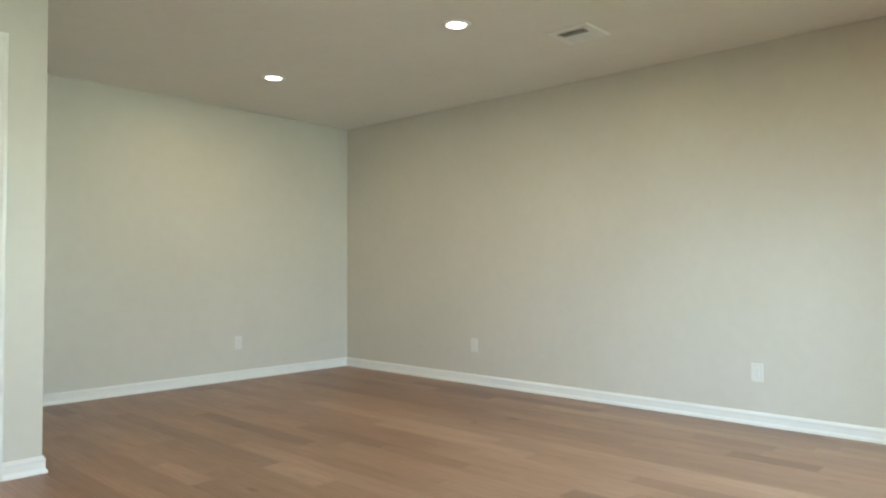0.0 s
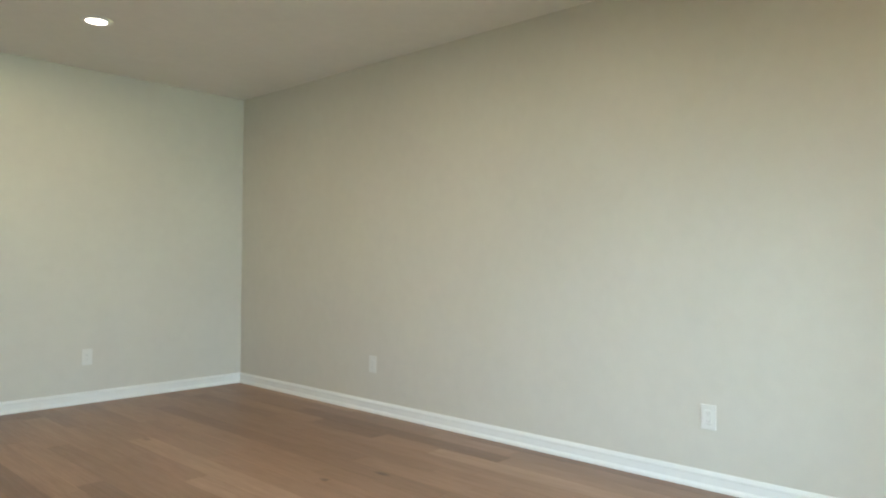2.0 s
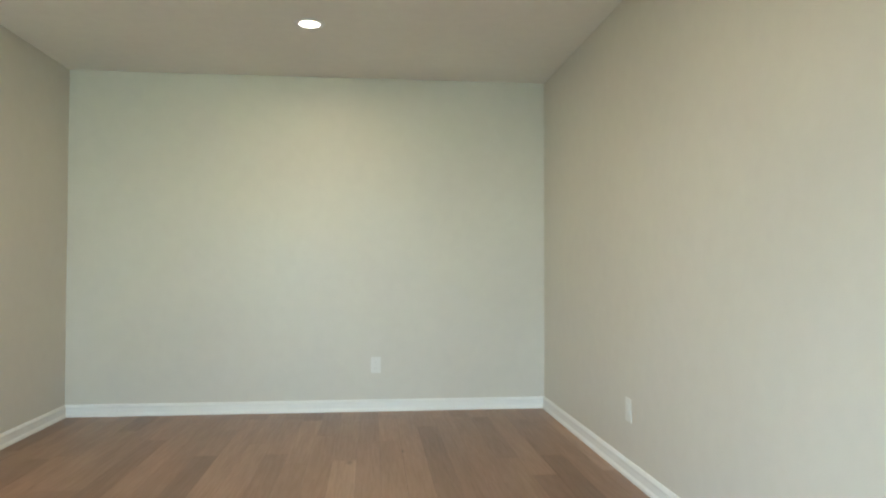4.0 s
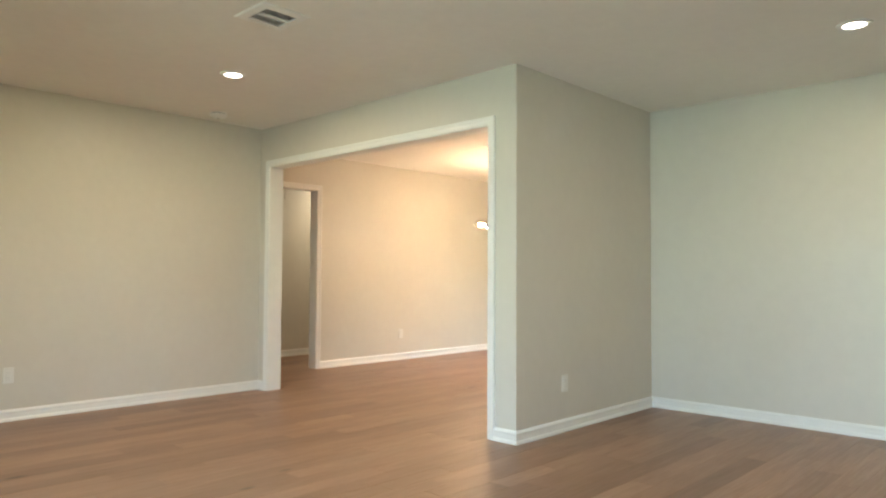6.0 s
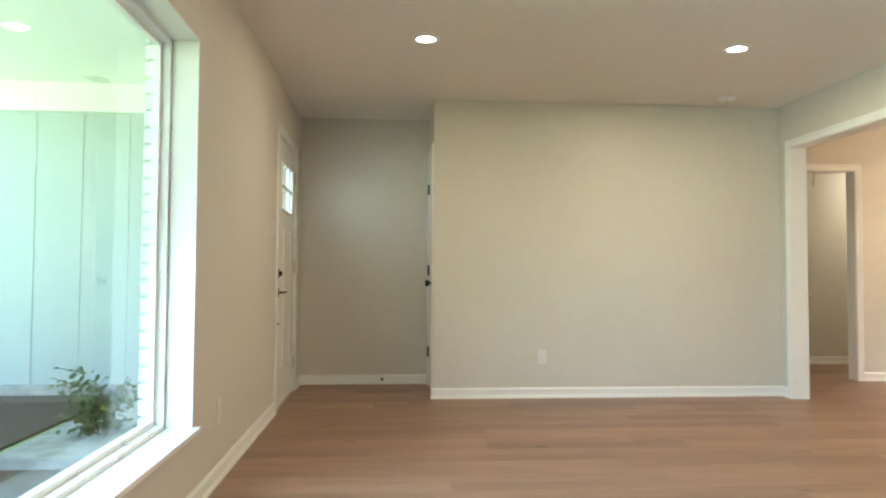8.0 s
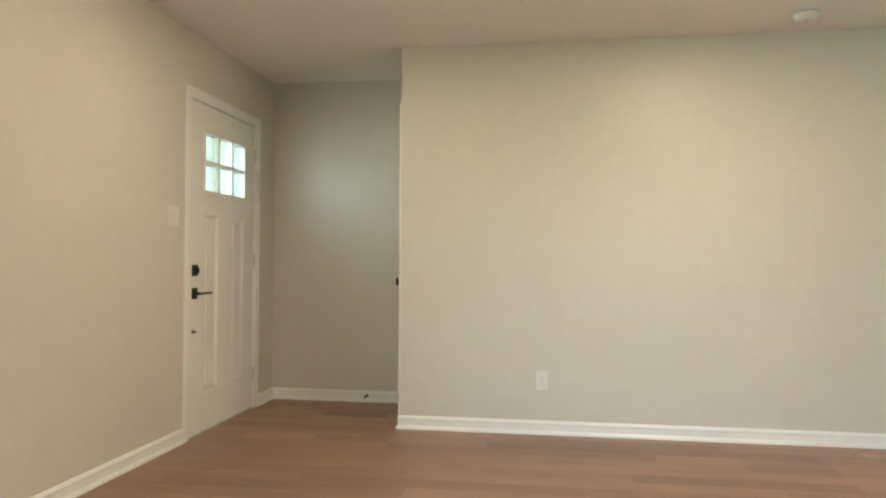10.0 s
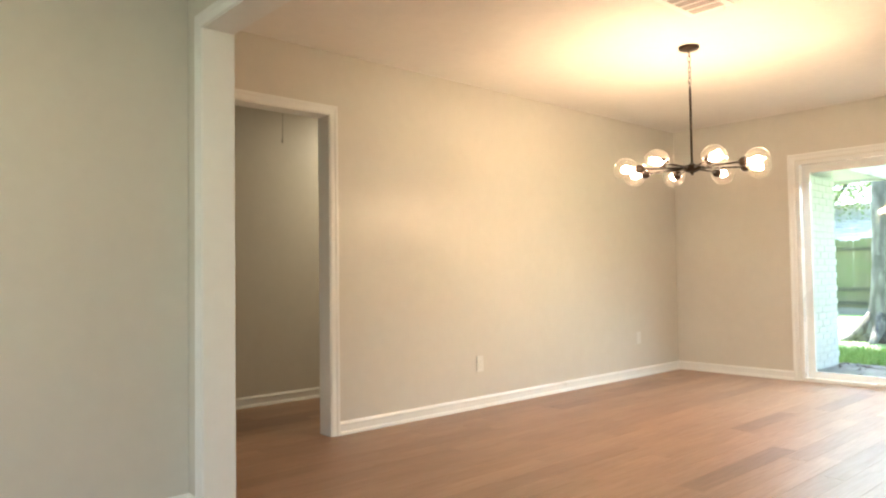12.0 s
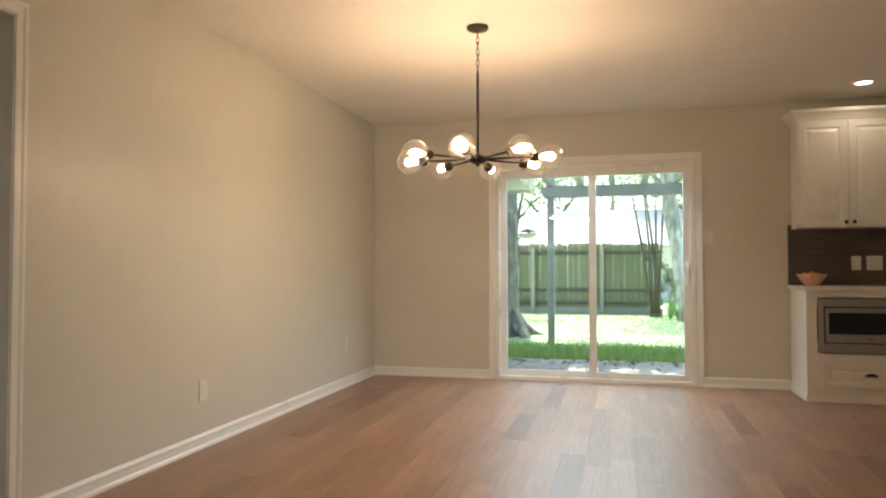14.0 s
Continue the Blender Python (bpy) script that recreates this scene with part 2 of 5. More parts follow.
def bark(name, dark, mid, pale):
    """Plated bark: dark fissures, pale lichen patches."""
    m, nt, b = mat(name)
    v = nt.nodes.new("ShaderNodeTexVoronoi")
    v.inputs["Scale"].default_value = 7.0
    nt.links.new(place(nt, (1.6, 1.6, 0.55)), v.inputs["Vector"])
    n1, n2 = noise_tex(nt, place(nt, (6, 6, 2)), 3.0, 6, 0.7), noise_tex(nt, place(nt), 16.0, 5, 0.7)
    c = ramp(nt, n1, [(0.30, dark), (0.62, mid)])
    c = mixed(nt, ramp(nt, n2, [(0.55, (0, 0, 0)), (0.68, (0.8, 0.8, 0.8))]), c, pale)
    c = mixed(nt, 1.0, c, ramp(nt, v.outputs["Distance"], [(0.25, (1, 1, 1)), (0.75, (0.55, 0.54, 0.53))]), "MULTIPLY")
    nt.links.new(c, b.inputs["Base Color"])
    b.inputs["Roughness"].default_value = 0.9
    bump(nt, b, n1, 1.0, 0.03)
    return m


BARK = bark("grey oak bark", (0.15, 0.14, 0.125), (0.30, 0.285, 0.255), (0.50, 0.49, 0.46))
# paler copy of the bark: sun glare on the leaning trunk, put into its colour
SUNLITBARK = bark("bark paled for sunlight", (0.30, 0.29, 0.27), (0.50, 0.48, 0.45), (0.68, 0.67, 0.64))
DARKBARK = wood("dark thin bark", (0.06, 0.05, 0.04), (0.15, 0.13, 0.11), scale=(12, 12, 3))
BRICK = simple("white painted brick", (0.72, 0.73, 0.71), 0.7, 0.0, 0.08, 40, 0.5)
MORTAR = simple("white painted mortar", (0.60, 0.61, 0.59), 0.85, 0.0, 0.1, 40, 0.5)


def leafy(name, dark, light):
    m, nt, b = mat(name)
    geo = nt.nodes.new("ShaderNodeNewGeometry")
    nt.links.new(ramp(nt, geo.outputs["Random Per Island"], [(0, dark), (1, light)]), b.inputs["Base Color"])
    b.inputs["Roughness"].default_value = 0.6
    tl = nt.nodes.new("ShaderNodeBsdfTranslucent")
    nt.links.new(ramp(nt, geo.outputs["Random Per Island"], [(0, dark), (1, light)]), tl.inputs["Color"])
    mx = nt.nodes.new("ShaderNodeMixShader")
    mx.inputs[0].default_value = 0.35
    nt.links.new(b.outputs[0], mx.inputs[1])
    nt.links.new(tl.outputs[0], mx.inputs[2])
    nt.links.new(mx.outputs[0], nt.nodes["Material Output"].inputs["Surface"])
    return m


LEAF = leafy("oak leaves", (0.10, 0.16, 0.045), (0.27, 0.35, 0.11))
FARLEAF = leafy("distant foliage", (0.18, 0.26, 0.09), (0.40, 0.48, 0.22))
BLADE = leafy("grass blades", (0.16, 0.28, 0.06), (0.36, 0.52, 0.16))
STRAPLEAF = leafy("strap leaves", (0.06, 0.16, 0.05), (0.14, 0.28, 0.09))
# lighter than the edge grass: glare of full sun, put into the blade colour
SHORTBLADE = leafy("lawn blades paled for strong sun", (0.29, 0.42, 0.18), (0.41, 0.54, 0.27))
SHRUBLEAF = leafy("shrub leaves", (0.05, 0.09, 0.03), (0.13, 0.19, 0.06))


def lawn():
    m, nt, b = mat("lawn")
    p = place(nt)
    n1, n2 = noise_tex(nt, p, 0.8, 4), noise_tex(nt, p, 25, 4)
    c = ramp(nt, n1, [(0.35, (0.30, 0.42, 0.21)), (0.65, (0.38, 0.48, 0.27))])
    nt.links.new(mixed(nt, 1.0, c, ramp(nt, n2, [(0.3, (0.7, 0.7, 0.7)), (0.7, (1.1, 1.1, 1.1))]), "MULTIPLY"), b.inputs["Base Color"])
    b.inputs["Roughness"].default_value = 0.95
    bump(nt, b, n2, 0.8, 0.03)
    return m


LAWN = lawn()


# ---- building helpers ----
def box(bm, x0, y0, z0, x1, y1, z1):
    v = [bm.verts.new(p) for p in ((x0, y0, z0), (x1, y0, z0), (x1, y1, z0), (x0, y1, z0), (x0, y0, z1), (x1, y0, z1), (x1, y1, z1), (x0, y1, z1))]
    for f in ((3, 2, 1, 0), (4, 5, 6, 7), (0, 1, 5, 4), (1, 2, 6, 5), (2, 3, 7, 6), (3, 0, 4, 7)):
        bm.faces.new([v[i] for i in f])
    return v


def boxes(*rows):
    bm = bmesh.new()
    for r in rows:
        box(bm, *r)
    return bm


def soft_box(x0, y0, z0, x1, y1, z1, r=0.003, segments=2):
    bm = boxes((x0, y0, z0, x1, y1, z1))
    bmesh.ops.bevel(bm, geom=bm.edges[:], offset=r, segments=segments, affect="EDGES", profile=0.6)
    return bm


def tube(bm, points, radii, sides=10, cap=True):
    """A round bar along points."""
    rings = []
    pts = [Vector(p) for p in points]
    ref = None
    for i, p in enumerate(pts):
        d = (pts[min(i + 1, len(pts) - 1)] - pts[max(i - 1, 0)]).normalized()
        if ref is None or abs(ref.dot(d)) > 0.97:
            ref = Vector((0, 0, 1)) if abs(d.z) < 0.9 else Vector((1, 0, 0))
        u = d.cross(ref).normalized()
        w = d.cross(u)
        r = radii[i] if isinstance(radii, (list, tuple)) else radii
        rings.append([bm.verts.new(p + r * (math.cos(a) * u + math.sin(a) * w)) for a in (2 * math.pi * k / sides for k in range(sides))])
    for a, b in zip(rings, rings[1:]):
        for k in range(sides):
            f = bm.faces.new((a[k], a[(k + 1) % sides], b[(k + 1) % sides], b[k]))
            f.smooth = True
    if cap:
        bm.faces.new(rings[0][::-1])
        bm.faces.new(rings[-1])
    return bm


def lathe(bm, profile, sides=24, m=None):
    """Turned shape: profile of (radius, height) about z."""
    m = m or Matrix()
    rings = []
    for r, z in profile:
        if r < 1e-6:
            rings.append([bm.verts.new(m @ Vector((0, 0, z)))])
        else:
            rings.append([bm.verts.new(m @ Vector((r * math.cos(2 * math.pi * k / sides), r * math.sin(2 * math.pi * k / sides), z))) for k in range(sides)])
    for a, b in zip(rings, rings[1:]):
        for k in range(sides):
            n = (k + 1) % sides
            if len(a) == 1 and len(b) == 1:
                continue
            if len(a) == 1:
                f = bm.faces.new((a[0], b[n], b[k]))
            elif len(b) == 1:
                f = bm.faces.new((a[k], a[n], b[0]))
            else:
                f = bm.faces.new((a[k], a[n], b[n], b[k]))
            f.smooth = True
    return bm


def mesh(name, bm, material):
    me = bpy.data.meshes.new(name)
    bmesh.ops.recalc_face_normals(bm, faces=bm.faces[:])
    bm.to_mesh(me)
    bm.free()
    me.materials.append(material)
    return me


def thing(name, at=(0, 0, 0), label="", category="", group="", turn=0.0):
    """An empty at the base of a thing."""
    ob = new(name)
    ob.empty_display_size = 0.1
    ob.matrix_world = pose(*at, 0, 0, turn)
    return tagged(ob, label, category, group)


def part(name, bm, material, parent, label="", shadow=True):
    ob = new(name, mesh(name, bm, material))
    ob.parent = parent
    ob.visible_shadow = shadow
    if label:
        ob["label"] = label
    return ob


def structure(name, bm, material, label, category):
    return tagged(new(name, mesh(name, bm, material)), label, category, kind="structure")


# ---- large structure ----
T = 0.13
structure("wall_end", boxes((XR, YW - 0.3, 0, XR + T, YF + 0.2, H)), WALL, "greige painted end wall of the living room", "wall")
structure("wall_far", boxes((XS, Y1, 0, XR, Y1 + T, H)), WALL, "greige painted far wall of the living room", "wall")
structure("wall_return", boxes((XS - T, T, 0, XS, Y1 + T, H)), WALL, "short greige return wall beside the cased opening", "wall")
structure("wall_opening", boxes((XD, 0, 0, OX0 - 0.02, T, H), (OX1 + 0.02, 0, 0, XS, T, H), (OX0 - 0.02, 0, OZ + 0.02, OX1 + 0.02, T, H)), WALL, "greige painted wall with a wide cased opening", "wall")
structure("wall_entry", boxes((-0.12, YV + 0.12, 0, 0, -0.002, H)), WALL, "greige painted wall between entry recess and opening", "wall")
CX0, CX1, DZ = -0.68, -0.075, 2.03  # closet door
structure("wall_closet", boxes((XV, YV, 0, CX0 - 0.02, YV + 0.12, H), (CX1 + 0.02, YV, 0, 0, YV + 0.12, H), (CX0 - 0.02, YV, DZ + 0.02, CX1 + 0.02, YV + 0.12, H)), WALL, "greige painted wall round the closet door", "wall")
structure("wall_recess", boxes((XV - 0.12, YW, 0, XV, YV + 0.12, H)), WALL, "greige painted back wall of the entry recess", "wall")
structure("wall_closet_back", boxes((XV - 0.12, YV + 0.12, 0, XV, -0.004, H)), WALL, "plain wall behind the closet", "wall")
EX0, EX1, EZ = -0.416, 0.497, 2.035   # entry door
WX0, WX1, WZ0, WZ1 = 2.62, 5.6, 0.345, 2.0  # front window
FT = 0.17
structure("wall_front", boxes(
    (XV - 0.12, YW - FT, 0, EX0 - 0.025, YW, H), (EX0 - 0.025, YW - FT, EZ + 0.02, EX1 + 0.025, YW, H),
    (EX1 + 0.025, YW - FT, 0, WX0, YW, H), (WX0, YW - FT, 0, WX1, YW, WZ0 - 0.02), (WX0, YW - FT, WZ1, WX1, YW, H),
    (WX1, YW - FT, 0, XR, YW, H)), WALL, "greige painted front wall with entry door and picture window", "wall")
HY0, HY1, HZ = 0.42, 1.195, 2.03     # hall doorway
structure("wall_side", boxes((XD - 0.12, 0, 0, XD, HY0 - 0.02, H), (XD - 0.12, HY1 + 0.02, 0, XD, YF, H), (XD - 0.12, HY0 - 0.02, HZ + 0.02, XD, HY1 + 0.02, H)), WALL, "greige painted dining room side wall with a doorway", "wall")
SX0, SX1, SZ = 0.445, 2.215, 1.985    # sliding door opening
structure("wall_back", boxes((XD - 0.12, YF, 0, SX0, YF + 0.2, H), (SX1, YF, 0, XR, YF + 0.2, H), (SX0, YF, SZ, SX1, YF + 0.2, H)), WALL, "greige painted back wall with a sliding glass door", "wall")
structure("wall_hall", boxes((XH - 0.1, -0.6, 0, XH, 4.2, H)), WALL, "greige painted hall wall seen through the doorway", "wall")
structure("wall_hall_end", boxes((XH, 4.1, 0, XD - 0.12, 4.2, H)), WALL, "plain end wall of the hall", "wall")
structure("wall_hall_start", boxes((XH, -0.6, 0, XV - 0.122, -0.5, H)), WALL, "plain start wall of the hall", "wall")
structure("ceiling", boxes((XV - 0.12, YW - FT, H, XR + T, YF + 0.2, H + 0.12), (XH - 0.1, -0.6, H, XV - 0.12, 4.2, H + 0.12)), CEIL, "flat off-white textured ceiling", "ceiling")
structure("roof", boxes((XH - 4, YW - FT, H + 0.13, XR + 2, YF + 0.2, H + 0.3)), SHINGLE, "plain roof slab over the house", "roof")
FLOOR = structure("floor", boxes((XV - 0.12, YW - FT, -0.15, XR + T, YF + 0.2, -0.014), (XH - 0.1, -0.6, -0.15, XV - 0.12, 4.2, -0.014)), SLOT, "oak plank floor running through living and dining rooms", "floor")

PROFILE = [(0, 0), (0.022, 0), (0.022, 0.008), (0.019, 0.016), (0.0145, 0.022), (0.013, 0.026), (0.0125, 0.058), (0.014, 0.063), (0.014, 0.069), (0.009, 0.078), (0.006, 0.084), (0, 0.084)]


def baseboard(p, q, n, ext0=0.0, ext1=0.0):
    """A moulded skirting from p to q; n points into the room."""
    p, q, n = Vector((*p, 0)), Vector((*q, 0)), Vector((*n, 0))
    d = (q - p).normalized()
    bm = bmesh.new()
    rings = []
    for end, ext in ((p, -ext0), (q, ext1)):
        rings.append([bm.verts.new(end + d * (ext * o / 0.017) + n * o + Vector((0, 0, z))) for o, z in PROFILE])
    k = len(PROFILE)
    for i in range(k):
        bm.faces.new((rings[0][i], rings[0][(i + 1) % k], rings[1][(i + 1) % k], rings[1][i]))
    bm.faces.new(rings[0])
    bm.faces.new(rings[1][::-1])
    structure("baseboard", bm, TRIM, "white moulded baseboard along the wall", "baseboard")


CW = 0.057  # casing width
g = 0.017
baseboard((XR, YW), (XR, Y1), (-1, 0), -g, -g)
baseboard((XS, Y1), (XR, Y1), (0, -1), -g, -g)
baseboard((XS, 0), (XS, Y1), (1, 0), g, -g)
baseboard((OX1 + CW + 0.005, 0), (XS, 0), (0, -1), 0, g)
baseboard((0, YV), (0, 0), (1, 0), g, -g)
baseboard((0, 0), (OX0 - CW - 0.005, 0), (0, -1), -g, 0)
baseboard((XV, YW), (XV, YV), (1, 0), -g, -g)
baseboard((XV, YW), (EX0 - 0.015 - CW, YW), (0, 1), -g, 0)
baseboard((EX1 + 0.015 + CW, YW), (XR, YW), (0, 1), 0, -g)
baseboard((XD, HY1 + CW + 0.005), (XD, YF), (1, 0), 0, -g)
baseboard((XD, T), (XD, HY0 - CW - 0.005), (1, 0), -g, 0)
baseboard((XD, T), (OX0 - CW - 0.005, T), (0, 1), -g, 0)
baseboard((OX1 + CW + 0.005, T), (XS - T, T), (0, 1), 0, -g)
baseboard((XS - T, T), (XS - T, Y1 + T), (-1, 0), -g, g)
baseboard((XD, YF), (SX0 - CW, YF), (0, -1), -g, 0)
baseboard((SX1 + CW, YF), (2.985, YF), (0, -1), 0, 0)
baseboard((XH, -0.5), (XH, 4.1), (1, 0), -g, -g)


def casing(name, a0, a1, top, at, axis, out, label, w=CW, depth=0.016, reveal=0.005):
    """Three mitred casing boards round an opening a0..a1 up to top, on the plane axis = at, standing proud towards out."""
    ob = thing(name, (0, 0, 0), label, "door casing")
    ob["kind"] = "structure"
    a0, a1, top = a0 - reveal, a1 + reveal, top + reveal
    # stepped section: (distance from the opening, thickness)
    sect = [(0, 0), (0, depth * 0.55), (w * 0.12, depth * 0.7), (w * 0.55, depth * 0.75), (w * 0.72, depth), (w * 0.95, depth), (w, depth * 0.85), (w, 0)]

    def point(a, z, o):
        return Vector((at + out * o, a, z)) if axis == "x" else Vector((a, at + out * o, z))

    runs = {
        "side_board": [lambda s, o: point(a0 - s, 0, o), lambda s, o: point(a0 - s, top + s, o)],
        "side_board ": [lambda s, o: point(a1 + s, 0, o), lambda s, o: point(a1 + s, top + s, o)],
        "head_board": [lambda s, o: point(a0 - s, top + s, o), lambda s, o: point(a1 + s, top + s, o)],
    }
    for key, ends in runs.items():
        bm = bmesh.new()
        r = [[bm.verts.new(e(s, o)) for s, o in sect] for e in ends]
        k = len(sect)
        for i in range(k):
            bm.faces.new((r[0][i], r[0][(i + 1) % k], r[1][(i + 1) % k], r[1][i]))
        bm.faces.new(r[0])
        bm.faces.new(r[1][::-1])
        part(key.strip(), bm, TRIM, ob)
    return ob


def jamb(a0, a1, top, lo, hi, axis, label):
    """Lining boards of an opening through a wall from lo to hi."""
    ob = thing("jamb", (0, 0, 0), label, "door jamb")
    ob["kind"] = "structure"
    for nm, r in (("side_board", (a0 - 0.02, a0, 0, top)), ("side_board", (a1, a1 + 0.02, 0, top)), ("head_board", (a0 - 0.02, a1 + 0.02, top, top + 0.02))):
        if axis == "x":
            bm = boxes((lo, r[0], r[2], hi, r[1], r[3]))
        else:
            bm = boxes((r[0], lo, r[2], r[1], hi, r[3]))
        part(nm, bm, TRIM, ob)


jamb(OX0, OX1, OZ, -0.004, T + 0.004, "y", "white lining of the wide cased opening")
casing("trim_opening", OX0, OX1, OZ, -0.001, "y", -1, "white moulded casing of the wide opening, living side")
casing("trim_opening_back", OX0, OX1, OZ, T + 0.001, "y", 1, "white moulded casing of the wide opening, dining side")
jamb(HY0, HY1, HZ, XD - 0.124, XD + 0.004, "x", "white lining of the hall doorway")
casing("trim_hall", HY0, HY1, HZ, XD + 0.001, "x", 1, "white moulded casing of the hall doorway")
jamb(EX0 - 0.003, EX1 + 0.003, EZ, YW - 0.155, YW + 0.004, "y", "white frame of the entry door")
casing("trim_entry", EX0 - 0.003, EX1 + 0.003, EZ, YW + 0.001, "y", 1, "white moulded casing of the entry door")
jamb(CX0 - 0.003, CX1 + 0.003, DZ, YV - 0.004, YV + 0.1, "y", "white frame of the closet door")
casing("trim_closet", CX0 - 0.003, CX1 + 0.003, DZ, YV - 0.001, "y", -1, "white moulded casing of the closet door", w=0.05)
casing("trim_slider", SX0, SX1, SZ, YF - 0.001, "y", -1, "white moulded casing of the sliding glass door")


# ---- entry door ----
def panel_relief(bm, x0, z0, x1, z1, y, d):
    """A sunk panel with a sloped border in the plane y; d is its depth."""
    s = 0.018
    out = [bm.verts.new((x, y, z)) for x, z in ((x0, z0), (x1, z0), (x1, z1), (x0, z1))]
    inn = [bm.verts.new((x, y - d, z)) for x, z in ((x0 + s, z0 + s), (x1 - s, z0 + s), (x1 - s, z1 - s), (x0 + s, z1 - s))]
    for i in range(4):
        bm.faces.new((out[i], out[(i + 1) % 4], inn[(i + 1) % 4], inn[i]))
    bm.faces.new(inn)


def entry_door():
    door = tagged(thing("door_entry"), "white craftsman entry door, closed, six panes above two panels", "door", kind="structure")
    y1, y0 = YW - 0.006, YW - 0.050
    lx0, lx1, lz0, lz1 = -0.255, 0.325, 1.49, 1.865
    p = [(0.125, 0.255, 0.305, 1.345), (-0.250, 0.255, -0.070, 1.345)]
    b = 0.008
    x0, x1, z0, z1 = EX0, EX1, b, EZ - 0.004
    # stiles and rails
    rows = [(x0, z0, p[1][0], z1), (p[0][2], z0, x1, z1), (p[1][0], z0, p[0][2], p[0][1]), (p[1][0], p[0][3], p[0][2], lz0 - 0.012),
            (p[1][0], lz1 + 0.012, p[0][2], z1), (p[1][2], p[0][1], p[0][0], p[0][3])]
    for nm, (a, c, d, e) in zip(("stile", "stile", "rail", "rail", "rail", "mullion"), rows):
        part(nm, boxes((a, y0, c, d, y1, e)), DOORPAINT, door)
    for q in p:
        bm = bmesh.new()
        panel_relief(bm, *q, y1, 0.012)
        inner = (q[0] + 0.035, q[1] + 0.035, q[2] - 0.035, q[3] - 0.035)
        s = soft_box(inner[0], y1 - 0.013, inner[1], inner[2], y1 - 0.005, inner[3], 0.003, 1)
        me = bpy.data.meshes.new("t")
        s.to_mesh(me)
        s.free()
        bm.from_mesh(me)
        bpy.data.meshes.remove(me)
        box(bm, q[0], y0, q[1], q[2], y0 + 0.008, q[3])
        part("panel", bm, DOORPAINT, door)
    # glazing frame with muntins
    f = 0.022
    bm = boxes((lx0 - 0.01, y0 - 0.004, lz0 - 0.012, lx1 + 0.01, y1 + 0.008, lz0 + f * 0.4), (lx0 - 0.01, y0 - 0.004, lz1 - f * 0.4, lx1 + 0.01, y1 + 0.008, lz1 + 0.012),
               (p[1][0] - 0.012, y0 - 0.004, lz0 + f * 0.4, lx0 + 0.008, y1 + 0.008, lz1 - f * 0.4), (lx1 - 0.008, y0 - 0.004, lz0 + f * 0.4, lx1 + 0.012, y1 + 0.008, lz1 - f * 0.4))
    part("glazing_frame", bm, DOORPAINT, door)
    w = (lx1 - lx0) / 3
    zm = (lz0 + lz1) / 2
    for i in (1, 2):
        part("muntin", boxes((lx0 + w * i - 0.011, y0 - 0.002, lz0, lx0 + w * i + 0.011, y1 + 0.005, lz1)), DOORPAINT, door)
    part("muntin", boxes((lx0, y0 - 0.0035, zm - 0.011, lx1, y1 + 0.0035, zm + 0.011)), DOORPAINT, door)
    for i in range(3):
        for j in range(2):
            a, c = lx0 + w * i, (lz0, zm)[j]
            part("pane", boxes((a, (y0 + y1) / 2 - 0.003, c, a + w, (y0 + y1) / 2 + 0.003, c + (lz1 - lz0) / 2)), DOORPANE, door, "clear glass pane", shadow=False)
    part("threshold", soft_box(EX0 - 0.02, YW - 0.14, -0.012, EX1 + 0.02, YW + 0.004, 0.003, 0.002), GREY, door, "grey metal threshold")
    for z in (0.25, 1.06, 1.82):
        bm = tube(bmesh.new(), [(EX0 - 0.002, y1 + 0.006, z - 0.05), (EX0 - 0.002, y1 + 0.006, z + 0.05)], 0.006, 8)
        part("hinge", bm, CHROME, door, "satin metal hinge")
    # deadbolt
    bolt = part("deadbolt", soft_box(0.403, y1, 0.968, 0.459, y1 + 0.012, 1.036, 0.003), BLACK, door, "square black deadbolt rose")
    part("turn_piece", soft_box(0.425, y1 + 0.012, 0.985, 0.436, y1 + 0.034, 1.020, 0.003), BLACK, bolt)
    lev = part("lever_rose", soft_box(0.403, y1, 0.828, 0.459, y1 + 0.010, 0.896, 0.003), BLACK, door, "square black lever rose")
    bm = tube(bmesh.new(), [(0.431, y1 + 0.01, 0.862), (0.431, y1 + 0.05, 0.862)], 0.009, 10)
    me = bpy.data.meshes.new("t")
    s = soft_box(0.300, y1 + 0.042, 0.855, 0.443, y1 + 0.054, 0.869, 0.003)
    s.to_mesh(me)
    s.free()
    bm.from_mesh(me)
    bpy.data.meshes.remove(me)
    part("lever", bm, BLACK, lev)
    bm = lathe(bmesh.new(), [(0, 0), (0.011, 0), (0.011, 0.006), (0.006, 0.012), (0.006, 0.02), (0, 0.02)], 12, pose(0.441, y1, 0.632, -90))
    part("bumper", bm, BLACK, door, "small round black bumper")


entry_door()


